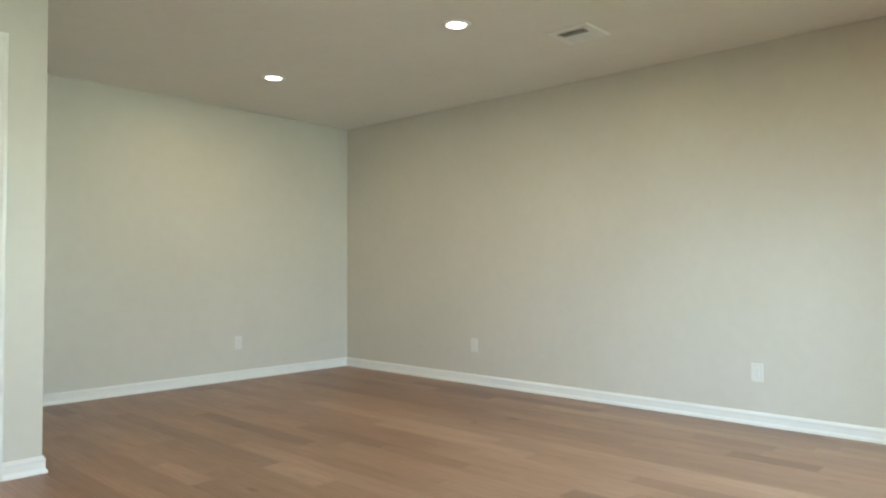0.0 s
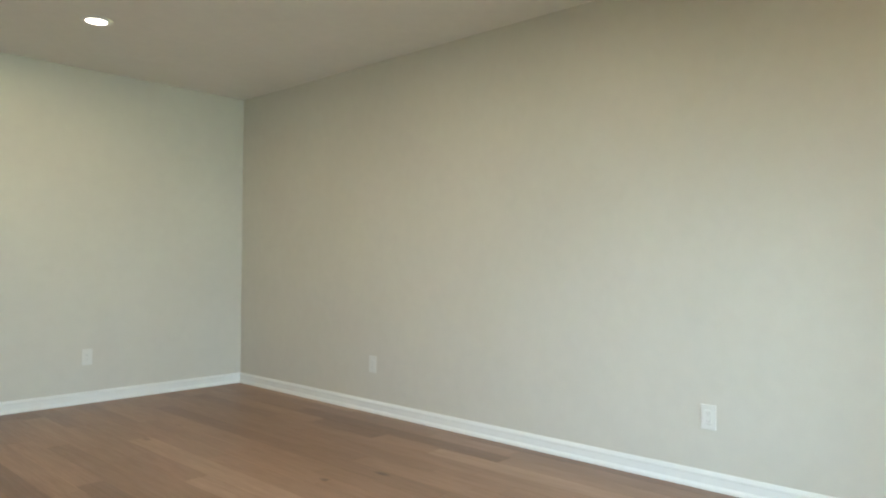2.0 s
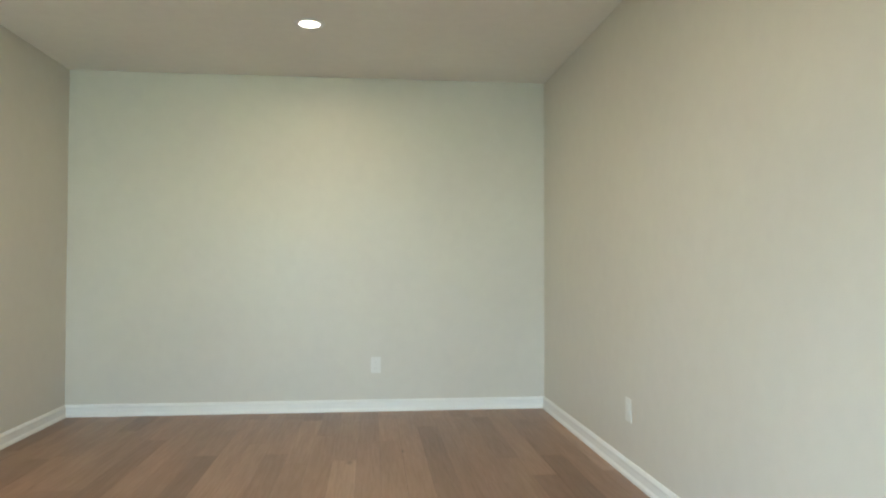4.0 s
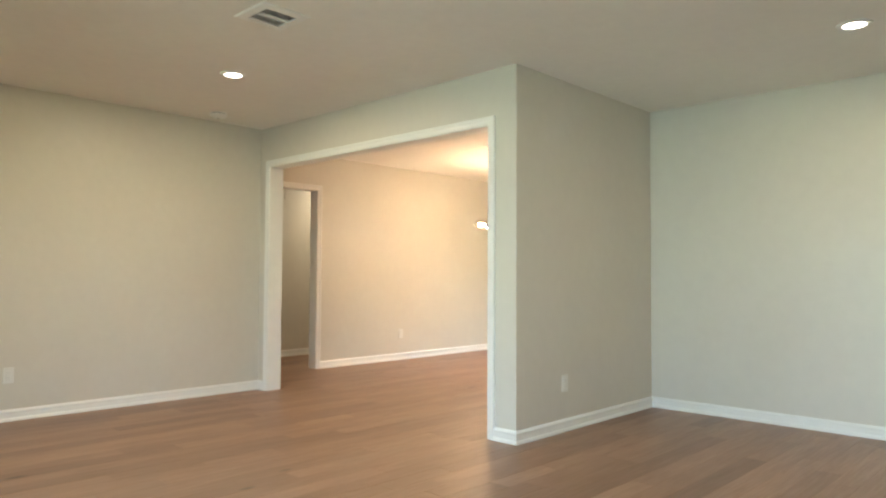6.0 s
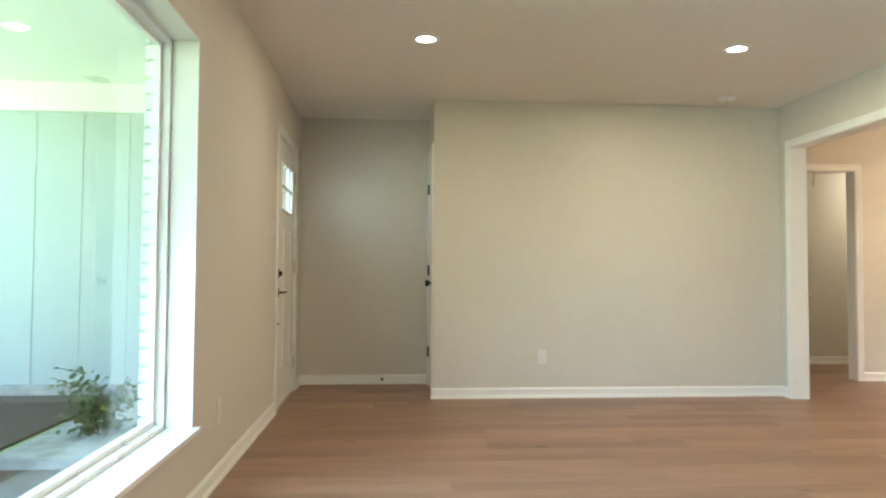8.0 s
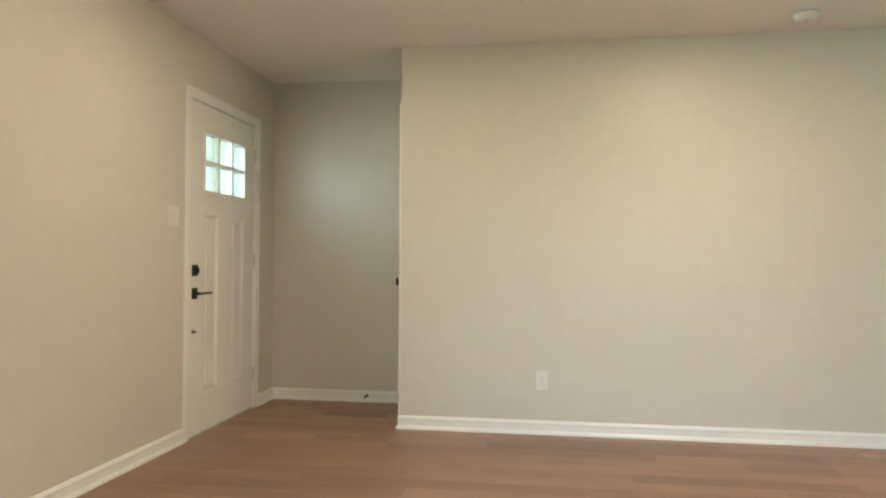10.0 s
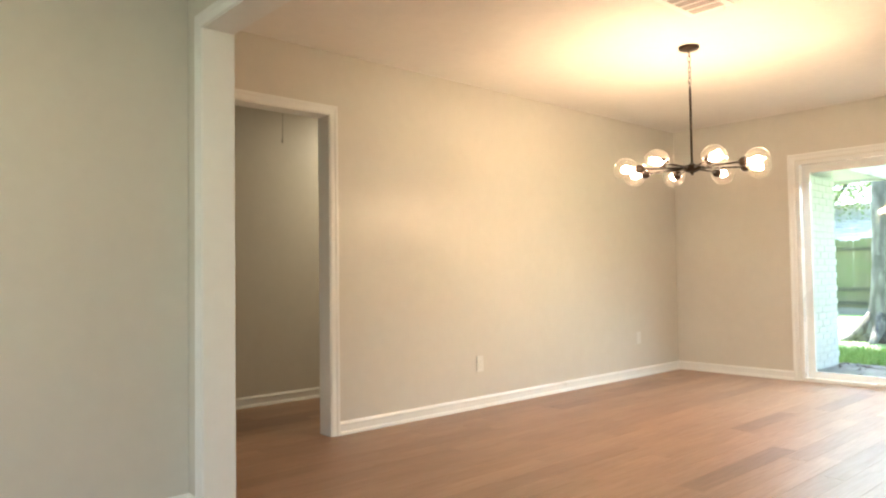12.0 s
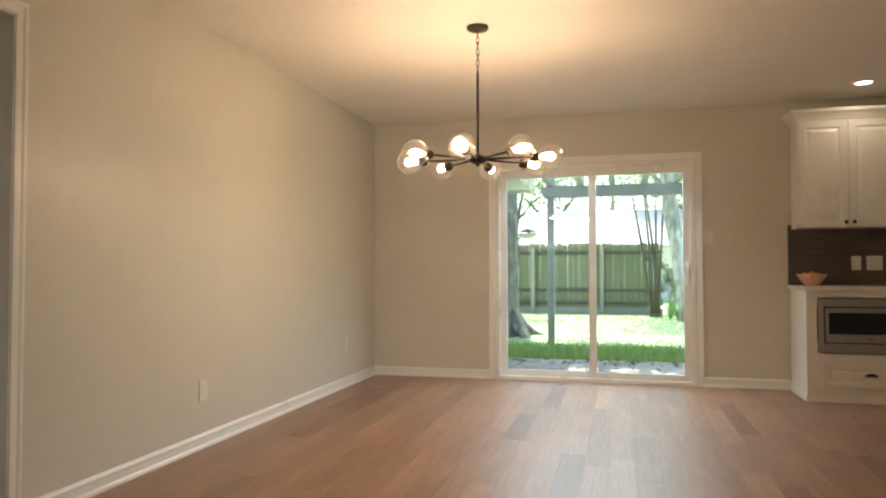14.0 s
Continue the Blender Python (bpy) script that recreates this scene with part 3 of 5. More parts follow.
def closet_door():
    door = tagged(thing("door_closet"), "white panelled closet door, closed, black hinges and knob", "door", kind="structure")
    y0, y1 = YV + 0.004, YV + 0.038
    x0, x1 = CX0, CX1
    px0, px1 = x0 + 0.11, x1 - 0.11
    zs = [(0.22, 0.92), (1.06, 1.90)]
    bm = boxes((x0, y0, 0.008, px0, y1, DZ - 0.003), (px1, y0, 0.008, x1, y1, DZ - 0.003), (px0, y0, 0.008, px1, y1, zs[0][0]), (px0, y0, zs[0][1], px1, y1, zs[1][0]), (px0, y0, zs[1][1], px1, y1, DZ - 0.003))
    part("leaf", bm, DOORPAINT, door)
    for a, c in zs:
        bm = bmesh.new()
        panel_relief(bm, px0, a, px1, c, y0, -0.010)
        part("panel", bm, DOORPAINT, door)
    for z in (0.305, 1.04, 1.775):
        bm = tube(bmesh.new(), [(x0 - 0.001, y0 - 0.009, z - 0.046), (x0 - 0.001, y0 - 0.009, z + 0.046)], 0.0075, 8)
        box(bm, x0 + 0.002, y0 - 0.003, z - 0.044, x0 + 0.028, y0 - 0.001, z + 0.044)
        part("hinge", bm, BLACK, door, "black butt hinge")
    bm = lathe(bmesh.new(), [(0, 0), (0.032, 0), (0.032, 0.006), (0.012, 0.010), (0.011, 0.030), (0.024, 0.038), (0.028, 0.050), (0.024, 0.062), (0, 0.064)], 20, pose(x1 - 0.06, y0, 0.93, 90))
    part("knob", bm, BLACK, door, "round black door knob")


closet_door()


# ---- front window ----
def front_window():
    win = tagged(thing("window_front"), "large white picture window with a deep painted reveal", "window", kind="structure")
    d = 0.108
    yo = YW - d
    part("window_sill", soft_box(WX0 - 0.035, YW - d, WZ0 - 0.02, WX1 + 0.035, YW + 0.03, WZ0 + 0.003, 0.004), TRIM, win, "white projecting window sill")
    t = 0.004
    part("reveal_board", boxes((WX0 - 0.001, yo, WZ0 + 0.003, WX0 + t, YW + 0.001, WZ1)), TRIM, win)
    part("reveal_board", boxes((WX1 - t, yo, WZ0 + 0.003, WX1 + 0.001, YW + 0.001, WZ1)), TRIM, win)
    part("reveal_board", boxes((WX0 + t, yo, WZ1 - t, WX1 - t, YW + 0.001, WZ1 + 0.001)), TRIM, win)
    f = 0.022
    for k, (inset, ya, yb, ww) in enumerate(((0, yo - 0.066, yo - 0.004, f), (f, yo - 0.068, yo - 0.040, 0.02))):
        x0, x1, z0, z1 = WX0 + inset, WX1 - inset, WZ0 + inset, WZ1 - inset
        bm = boxes((x0, ya, z0, x0 + ww, yb, z1), (x1 - ww, ya, z0, x1, yb, z1), (x0 + ww, ya, z0, x1 - ww, yb, z0 + ww), (x0 + ww, ya, z1 - ww, x1 - ww, yb, z1))
        part(("window_frame", "sash")[k], bm, VINYL, win)
    part("pane", boxes((WX0 + 0.04, yo - 0.064, WZ0 + 0.04, WX1 - 0.04, yo - 0.058, WZ1 - 0.04)), PANE, win, "clear glass pane", shadow=False)


front_window()


# ---- sliding glass door ----
def slider():
    door = tagged(thing("door_sliding"), "white two-panel sliding glass door to the patio, closed", "sliding door", kind="structure")
    y0, y1 = YF - 0.004, YF + 0.13
    f = 0.035
    bm = boxes((SX0, y0, 0, SX0 + f, y1, SZ), (SX1 - f, y0, 0, SX1, y1, SZ), (SX0 + f, y0, SZ - f, SX1 - f, y1, SZ), (SX0 + f, y0, -0.01, SX1 - f, y1, 0.03))
    part("door_frame", bm, VINYL, door)
    for nm, a, b, ya in (("fixed_panel", SX0 + f, 1.365, YF + 0.065), ("moving_panel", 1.300, SX1 - f, YF + 0.018)):
        yb = ya + 0.038
        s, rail, head = 0.062, 0.055, 0.075
        z0, z1 = 0.03, SZ - f
        bm = boxes((a, ya, z0, a + s, yb, z1), (b - s, ya, z0, b, yb, z1), (a + s, ya, z0, b - s, yb, z0 + rail), (a + s, ya, z1 - head, b - s, yb, z1))
        p = part(nm, bm, VINYL, door)
        part("pane", boxes((a + s, (ya + yb) / 2 - 0.003, z0 + rail, b - s, (ya + yb) / 2 + 0.003, z1 - head)), PANE, p, "clear glass pane", shadow=False)
    bm = soft_box(SX1 - f - 0.046, YF + 0.004, 0.87, SX1 - f - 0.014, YF + 0.018, 1.07, 0.004)
    h = part("handle_plate", bm, VINYL, door, "white pull handle")
    bm = tube(bmesh.new(), [(SX1 - f - 0.03, YF + 0.006, 0.90), (SX1 - f - 0.03, YF - 0.02, 0.915), (SX1 - f - 0.03, YF - 0.02, 1.025), (SX1 - f - 0.03, YF + 0.006, 1.04)], 0.008, 8)
    part("pull", bm, VINYL, h)


slider()


# ---- wall plates ----
def outlet(at, turn, label):
    """A duplex socket; built facing -y, then turned."""
    ob = thing("wall_outlet", at, label, "wall outlet", "wall outlets", turn)
    part("plate", soft_box(-0.036, -0.006, -0.058, 0.036, 0, 0.058, 0.003), PLATE, ob)
    insert = part("socket_insert", soft_box(-0.0168, -0.0085, -0.0335, 0.0168, -0.005, 0.0335, 0.0015, 1), PLATE, ob)
    for z in (-0.020, 0.016):
        for x in (-0.0065, 0.0065):
            part("slot", boxes((x - 0.001, -0.0090, z, x + 0.001, -0.0084, z + 0.008)), GREY, insert)
        part("slot", boxes((-0.002, -0.0090, z - 0.008, 0.002, -0.0084, z - 0.004)), GREY, insert)
    return ob


OUT = "white duplex wall outlet above the baseboard"
first = outlet((5.192, Y1, 0.335), 0, OUT)
for p, turn in (((XR, 0.104, 0.333), -90), ((XR, -2.242, 0.333), -90), ((XS, 0.544, 0.328), 90), ((0, -2.05, 0.329), 90), ((XD, 2.513, 0.328), 90), ((XD, 4.656, 0.37), 90), ((2.18, YW, 0.335), 180)):
    copy_thing(first, pose(*p, 0, 0, turn))


def switch(at, turn, gangs, label, group="light switches"):
    ob = thing("light_switch", at, label, "light switch", group, turn)
    w = 0.036 + 0.023 * (gangs - 1)
    part("plate", soft_box(-w, -0.006, -0.058, w, 0, 0.058, 0.003), PLATE, ob)
    for i in range(gangs):
        x = (i - (gangs - 1) / 2) * 0.046
        bm = soft_box(x - 0.0165, -0.009, -0.033, x + 0.0165, -0.005, 0.033, 0.002, 1)
        for v in bm.verts:
            if v.co.y < -0.007:
                v.co.y += 0.004 * v.co.z / 0.033
        part("rocker", bm, PLATE, ob)
    return ob


switch((0.69, YW, 1.315), 180, 2, "white two-gang light switch beside the entry door")
switch((2.323, YF, 1.292), 0, 1, "white light switch beside the sliding door")
switch((3.47, YF - 0.012, 1.066), 0, 1, "white switch plate on the dark backsplash")
switch((3.604, YF - 0.012, 1.066), 0, 2, "white two-gang switch plate on the dark backsplash")


# ---- door stop ----
def door_stop():
    ob = thing("door_stop", (XV + 0.013, -3.362, 0.047), "small black spring door stop on the baseboard", "door stop")
    bm = lathe(bmesh.new(), [(0, 0), (0.012, 0), (0.012, 0.004), (0.006, 0.008), (0, 0.008)], 12, pose(0, 0, 0, 0, 90))
    part("base", bm, BLACK, ob)
    pts = [(0.006 + 0.05 * i / 60, 0.005 * math.cos(i * 0.9), 0.005 * math.sin(i * 0.9)) for i in range(61)]
    part("spring", tube(bmesh.new(), pts, 0.0014, 5), BLACK, ob)
    part("tip", lathe(bmesh.new(), [(0, 0.056), (0.008, 0.056), (0.009, 0.066), (0.006, 0.072), (0, 0.072)], 12, pose(0, 0, 0, 0, 90)), RUBBER, ob)


door_stop()


# ---- ceiling fixtures ----
def downlight(at, label, watts=DOWNLIGHT_WATTS):
    ob = thing("downlight", at, label, "ceiling light", "recessed downlights")
    part("trim_ring", lathe(bmesh.new(), [(0.058, -0.002), (0.060, -0.008), (0.084, -0.005), (0.088, 0.0), (0.058, 0.0)], 32), TRIM, ob, "white trim ring")
    part("lens", lathe(bmesh.new(), [(0.059, -0.0035), (0.04, -0.0040), (0, -0.0042)], 32), LENS, ob, "glowing white lens")
    lamp = bpy.data.lights.new("downlight_lamp", "AREA")
    lamp.shape, lamp.size, lamp.energy, lamp.color = "DISK", 0.11, watts, DOWNLIGHT_COLOUR
    new("downlight_lamp", lamp).matrix_world = pose(at[0], at[1], at[2] - 0.008)


DL = "round recessed ceiling downlight, switched on"
for x, y in ((4.885, -1.08), (4.885, -3.05)):
    downlight((x, y, H), DL)
for x, y, watts in ((4.80, 0.69, 1.0), (1.455, -3.09, 1.25), (1.45, -1.12, 2.3)):
    downlight((x, y, H), DL, watts)
for x, y in ((3.384, 4.842), (4.9, 3.2)):
    downlight((x, y, H), "round recessed kitchen downlight, switched on", 0.4)


def vent(at, label, tilts, size=0.29):
    """Square ceiling register with two banks of louvres."""
    ob = thing("ceiling_vent", at, label, "ceiling vent", "ceiling vents")
    s, w = size / 2, 0.052
    bm = bmesh.new()
    ring = [(-s, -s), (s, -s), (s, s), (-s, s)]
    sect = [(0, 0), (0.003, -0.006), (0.014, -0.009), (w, -0.011), (w, 0)]
    rows = [[bm.verts.new((x - math.copysign(o, x), y - math.copysign(o, y), z)) for x, y in ring] for o, z in sect]
    for a, b in zip(rows, rows[1:]):
        for i in range(4):
            bm.faces.new((a[i], a[(i + 1) % 4], b[(i + 1) % 4], b[i]))
    part("frame", bm, TRIM, ob)
    i = s - w
    part("backing", boxes((-i, -i, -0.001, i, i, 0.0)), DUCT, ob, "dark duct behind the louvres")
    part("crossbar", boxes((-0.008, -i, -0.012, 0.008, i, -0.002)), TRIM, ob)
    n = 8
    for bank, tilt in zip((-1, 1), tilts):
        for k in range(n):
            x = bank * (0.012 + (i - 0.012) * (k + 0.5) / n)
            bm = boxes((-0.0075, -i, -0.0005, 0.0075, i, 0.0005))
            bmesh.ops.transform(bm, matrix=pose(x, 0, -0.006, 0, tilt, 0), verts=bm.verts[:])
            part("louvre", bm, TRIM, ob)
    return ob


vent((2.58, -1.53, H), "square white ceiling air vent with louvres", (28, 28))
vent((5.51, -1.52, H), "square white ceiling air vent with louvres", (-28, 28))


def long_vent(at, turn, label):
    ob = thing("ceiling_vent", at, label, "ceiling vent", "ceiling vents", turn)
    hx, hy, w = 0.125, 0.22, 0.035
    bm = boxes((-hx, -hy, -0.008, hx, -hy + w, 0), (-hx, hy - w, -0.008, hx, hy, 0), (-hx, -hy + w, -0.008, -hx + w, hy - w, 0), (hx - w, -hy + w, -0.008, hx, hy - w, 0))
    part("frame", bm, TRIM, ob)
    part("backing", boxes((-hx + w, -hy + w, -0.001, hx - w, hy - w, 0)), DUCT, ob, "dark duct behind the louvres")
    n = 5
    for k in range(1, n):
        y = -hy + w + (2 * hy - 2 * w) * k / n
        part("crossbar", boxes((-hx + w, y - 0.007, -0.009, hx - w, y + 0.007, -0.003)), TRIM, ob)
    for k in range(26):
        y = -hy + w + (2 * hy - 2 * w) * (k + 0.5) / 26
        bm = boxes((-hx + w, -0.006, -0.0005, hx - w, 0.006, 0.0005))
        bmesh.ops.transform(bm, matrix=pose(0, y, -0.005, -30), verts=bm.verts[:])
        part("louvre", bm, SCREENGRID, ob)
    part("damper_lever", boxes((hx - 0.05, hy - 0.02, -0.024, hx - 0.046, hy - 0.014, -0.006)), TRIM, ob)


long_vent((1.18, 2.215, H), 0, "long white ceiling air vent with louvres")


def smoke_detector(at):
    ob = thing("smoke_detector", at, "round white smoke detector on the ceiling", "smoke detector")
    part("base", lathe(bmesh.new(), [(0.068, 0), (0.069, -0.005), (0.060, -0.006), (0, -0.006)], 28), TRIM, ob)
    part("gap", lathe(bmesh.new(), [(0.062, -0.006), (0.062, -0.011), (0, -0.011)], 28), SLOT, ob, "dark gap under the cover")
    part("cover", lathe(bmesh.new(), [(0, -0.010), (0.069, -0.0105), (0.070, -0.016), (0.062, -0.030), (0.048, -0.040), (0.03, -0.045), (0, -0.046)], 28), TRIM, ob)
    part("test_button", lathe(bmesh.new(), [(0.012, -0.0445), (0.011, -0.048), (0, -0.049)], 14), SCREENGRID, ob)


smoke_detector((0.319, -0.618, H))


def hall_light():
    ob = thing("hall_light", (-1.6, 2.45, H), "round flush hall ceiling light, switched on", "ceiling light")
    part("ring", lathe(bmesh.new(), [(0.15, 0), (0.15, -0.03), (0.14, -0.035), (0.14, 0)], 28), TRIM, ob)
    part("diffuser", lathe(bmesh.new(), [(0.139, -0.03), (0.12, -0.045), (0.06, -0.055), (0, -0.057)], 28), LENS, ob, "glowing white diffuser")
    lamp = bpy.data.lights.new("hall_lamp", "AREA")
    lamp.shape, lamp.size, lamp.energy, lamp.color = "DISK", 0.2, HALL_WATTS, (1.0, 0.84, 0.58)
    new("hall_lamp", lamp).matrix_world = pose(-1.6, 2.45, H - 0.065)


hall_light()


def pull_cord():
    ob = thing("pull_cord", (-1.737, 1.41, H), "thin attic pull cord hanging from the hall ceiling", "pull cord")
    part("cord", tube(bmesh.new(), [(0, 0, 0), (0.002, 0, -0.15), (0, 0.002, -0.30), (0, 0, -0.39)], 0.003, 6), CORD, ob)
    part("pull_bead", lathe(bmesh.new(), [(0, -0.385), (0.006, -0.390), (0.008, -0.405), (0.005, -0.415), (0, -0.416)], 12), CORD, ob)


pull_cord()


# ---- chandelier ----
def chandelier():
    cx, cy, zh = 0.775, 2.925, 1.660
    ob = thing("chandelier", (cx, cy, H), "dark bronze eight-arm chandelier with lit clear glass globes", "chandelier")
    zh -= H
    part("canopy", lathe(bmesh.new(), [(0, -0.030), (0.02, -0.029), (0.055, -0.022), (0.064, -0.014), (0.064, 0)], 32), BRONZE, ob)
    n = 7
    for i in range(n):
        z0 = -0.028 - 0.034 * i
        pts = []
        for k in range(17):
            a = 2 * math.pi * k / 16
            u, v = 0.009 * math.sin(a), 0.022 * math.cos(a)
            pts.append((u if i % 2 else 0, 0 if i % 2 else u, z0 - 0.018 + v))
        part("chain_link", tube(bmesh.new(), pts, 0.002, 5, cap=False), BRONZE, ob)
    part("rod", tube(bmesh.new(), [(0, 0, -0.258), (0, 0, -0.28), (0, 0, -0.285), (0, 0, zh + 0.02)], [0.004, 0.008, 0.0075, 0.0075], 12), BRONZE, ob)
    part("hub", lathe(bmesh.new(), [(0, -0.045), (0.008, -0.043), (0.010, -0.032), (0.03, -0.026), (0.055, -0.014), (0.060, 0.0), (0.052, 0.014), (0.020, 0.024), (0.010, 0.035), (0, 0.036)], 28, pose(0, 0, zh)), BRONZE, ob)
    for i in range(8):
        m = pose(0, 0, zh, 0, 0, 45 * i)
        tilt = m @ pose(0.30, 0, 0, 0, 90, 0)

        def placed(bm, q=m):
            bmesh.ops.transform(bm, matrix=q, verts=bm.verts[:])
            return bm

        arm = part("arm", placed(tube(bmesh.new(), [(0.04, 0, 0), (0.31, 0, 0)], 0.0065, 8)), BRONZE, ob)
        part("socket", placed(lathe(bmesh.new(), [(0, 0), (0.016, 0.002), (0.026, 0.012), (0.030, 0.030), (0.030, 0.046), (0.016, 0.05), (0.016, 0.062), (0, 0.062)], 20), tilt), BRONZE, arm)
        r, c = 0.0735, 0.116
        prof = [(r * math.sin(a), c - r * math.cos(a)) for a in (math.radians(20 + 160 * k / 18) for k in range(19))]
        prof[-1] = (0, c + r)
        g = part("globe", placed(lathe(bmesh.new(), prof, 28), tilt), GLOBE, arm, "clear round glass globe", shadow=False)
        bp = [(0.010, 0.058), (0.011, 0.072), (0.017, 0.090), (0.022, 0.108), (0.022, 0.124), (0.014, 0.138), (0, 0.143)]
        part("bulb", placed(lathe(bmesh.new(), bp, 16), tilt), FILAMENT, arm, "glowing warm bulb")


chandelier()


# ---- kitchen ----
def raised_front(x0, z0, x1, z1, y, t=0.02, frame_w=0.055):
    """A cabinet front with frame and raised panel, facing -y, its back at y."""
    bm = boxes((x0, y - t, z0, x0 + frame_w, y, z1), (x1 - frame_w, y - t, z0, x1, y, z1), (x0 + frame_w, y - t, z0, x1 - frame_w, y, z0 + frame_w), (x0 + frame_w, y - t, z1 - frame_w, x1 - frame_w, y, z1))
    a, b, c, d = x0 + frame_w, z0 + frame_w, x1 - frame_w, z1 - frame_w
    steps = [(0, -t), (0.006, -t + 0.009), (0.014, -t + 0.009), (0.036, -t + 0.003)]
    rings = [[bm.verts.new((x, y + o, z)) for x, z in ((a + s, b + s), (c - s, b + s), (c - s, d - s), (a + s, d - s))] for s, o in steps]
    for p, q in zip(rings, rings[1:]):
        for i in range(4):
            bm.faces.new((p[i], p[(i + 1) % 4], q[(i + 1) % 4], q[i]))
    bm.faces.new(rings[-1])
    return bm


KX, KY, UY = 2.965, 4.87, 5.14


def upper_cabinet(x0, x1, label):
    ob = thing("wall_cabinet", (0, 0, 0), label, "kitchen cabinet", "wall cabinets")
    z0, z1 = 1.352, 2.222
    part("body", boxes((x0, UY, z0, x1, YF - 0.013, z1 + 0.02)), CABPAINT, ob)
    xm = (x0 + x1) / 2
    for a, b, k in ((x0 + 0.004, xm - 0.002, xm - 0.03), (xm + 0.002, x1 - 0.004, xm + 0.03)):
        d = part("door", raised_front(a, z0 + 0.004, b, z1 - 0.006, UY - 0.001), CABPAINT, ob)
        part("knob", lathe(bmesh.new(), [(0, 0), (0.009, 0), (0.006, 0.008), (0.006, 0.014), (0.014, 0.019), (0.015, 0.025), (0.009, 0.030), (0, 0.031)], 16, pose(k, UY - 0.021, z0 + 0.04, 90)), BLACK, d, "round black knob")
    return ob


upper_cabinet(KX + 0.018, 3.72, "white raised-panel wall cabinet above the counter")
upper_cabinet(3.722, 4.47, "white raised-panel wall cabinet above the counter")


def cornice():
    ob = thing("cornice", (0, 0, 0), "white crown moulding on top of the wall cabinets", "crown moulding")
    sect = [(0, 2.226), (0.016, 2.226), (0.020, 2.243), (0.034, 2.266), (0.054, 2.286), (0.058, 2.308), (0, 2.308)]
    x1 = 4.47
    y0 = UY - 0.0
    bm = bmesh.new()
    path = [((KX + 0.018, YF - 0.013), (-1, 0)), ((KX + 0.018, y0), (-1, -1)), ((x1, y0), (0, -1))]
    rings = [[bm.verts.new((p[0] + n[0] * o, p[1] + n[1] * o, z)) for o, z in sect] for p, n in path]
    k = len(sect)
    for a, b in zip(rings, rings[1:]):
        for i in range(k):
            bm.faces.new((a[i], a[(i + 1) % k], b[(i + 1) % k], b[i]))
    bm.faces.new(rings[0])
    bm.faces.new(rings[-1])
    part("moulding", bm, CABPAINT, ob)
    part("top_board", boxes((KX + 0.020, UY + 0.002, 2.243, x1, YF - 0.013, 2.302)), CABPAINT, ob)


cornice()


def microwave_unit():
    x0, x1 = KX + 0.01, 3.79
    ob = thing("base_cabinet", (0, 0, 0), "white base cabinet with a drawer below a built-in microwave", "kitchen cabinet", "base cabinets")
    part("body", boxes((x0, KY, 0.10, x1, YF - 0.013, 0.37), (x0, KY, 0.80, x1, YF - 0.013, 0.845), (x0, KY, 0.37, 3.04, YF - 0.013, 0.80), (3.75, KY, 0.37, x1, YF - 0.013, 0.80), (3.04, 5.25, 0.37, 3.75, YF - 0.013, 0.80)), CABPAINT, ob)
    part("plinth", boxes((x0, KY + 0.004, 0, x1, YF - 0.013, 0.10)), CABPAINT, ob)
    part("side_panel", boxes((x0 - 0.012, KY - 0.003, 0, x0, YF - 0.013, 0.845)), CABPAINT, ob)
    d = part("drawer_front", raised_front(3.065, 0.115, 3.735, 0.295, KY - 0.001, frame_w=0.035), CABPAINT, ob)
    bm = bmesh.new()
    # cup pull: half dome
    rows = []
    for i in range(7):
        a = math.pi * i / 6
        rows.append([bm.verts.new((3.40 + 0.045 * math.cos(a) * (0.6 + 0.4 * math.cos(b)), KY - 0.021 - 0.024 * math.sin(b) * max(0.25, math.sin(a)), 0.203 + 0.026 * math.sin(a) * math.cos(b * 0.9))) for b in (math.pi / 2 * j / 5 for j in range(6))])
    for a, b in zip(rows, rows[1:]):
        for j in range(5):
            bm.faces.new((a[j], a[j + 1], b[j + 1], b[j]))
    bmesh.ops.solidify(bm, geom=bm.faces[:], thickness=0.002)
    part("cup_pull", bm, BLACK, d, "black cup pull")
    part("shoe", boxes((x0 - 0.022, KY - 0.013, 0, x1, KY - 0.003, 0.05), (x0 - 0.022, KY - 0.003, 0, x0 - 0.012, YF - 0.02, 0.05)), TRIM, ob)


microwave_unit()


def base_unit(x0, x1):
    ob = thing("base_cabinet", (0, 0, 0), "white raised-panel base cabinet under the counter", "kitchen cabinet", "base cabinets")
    part("body", boxes((x0, KY, 0.10, x1, YF - 0.013, 0.845)), CABPAINT, ob)
    part("plinth", boxes((x0, KY + 0.06, 0, x1, YF - 0.013, 0.10)), CABPAINT, ob)
    part("door", raised_front(x0 + 0.004, 0.12, x1 - 0.004, 0.66, KY - 0.001), CABPAINT, ob)
    part("drawer_front", raised_front(x0 + 0.004, 0.67, x1 - 0.004, 0.835, KY - 0.001, frame_w=0.035), CABPAINT, ob)


base_unit(3.792, 4.36)


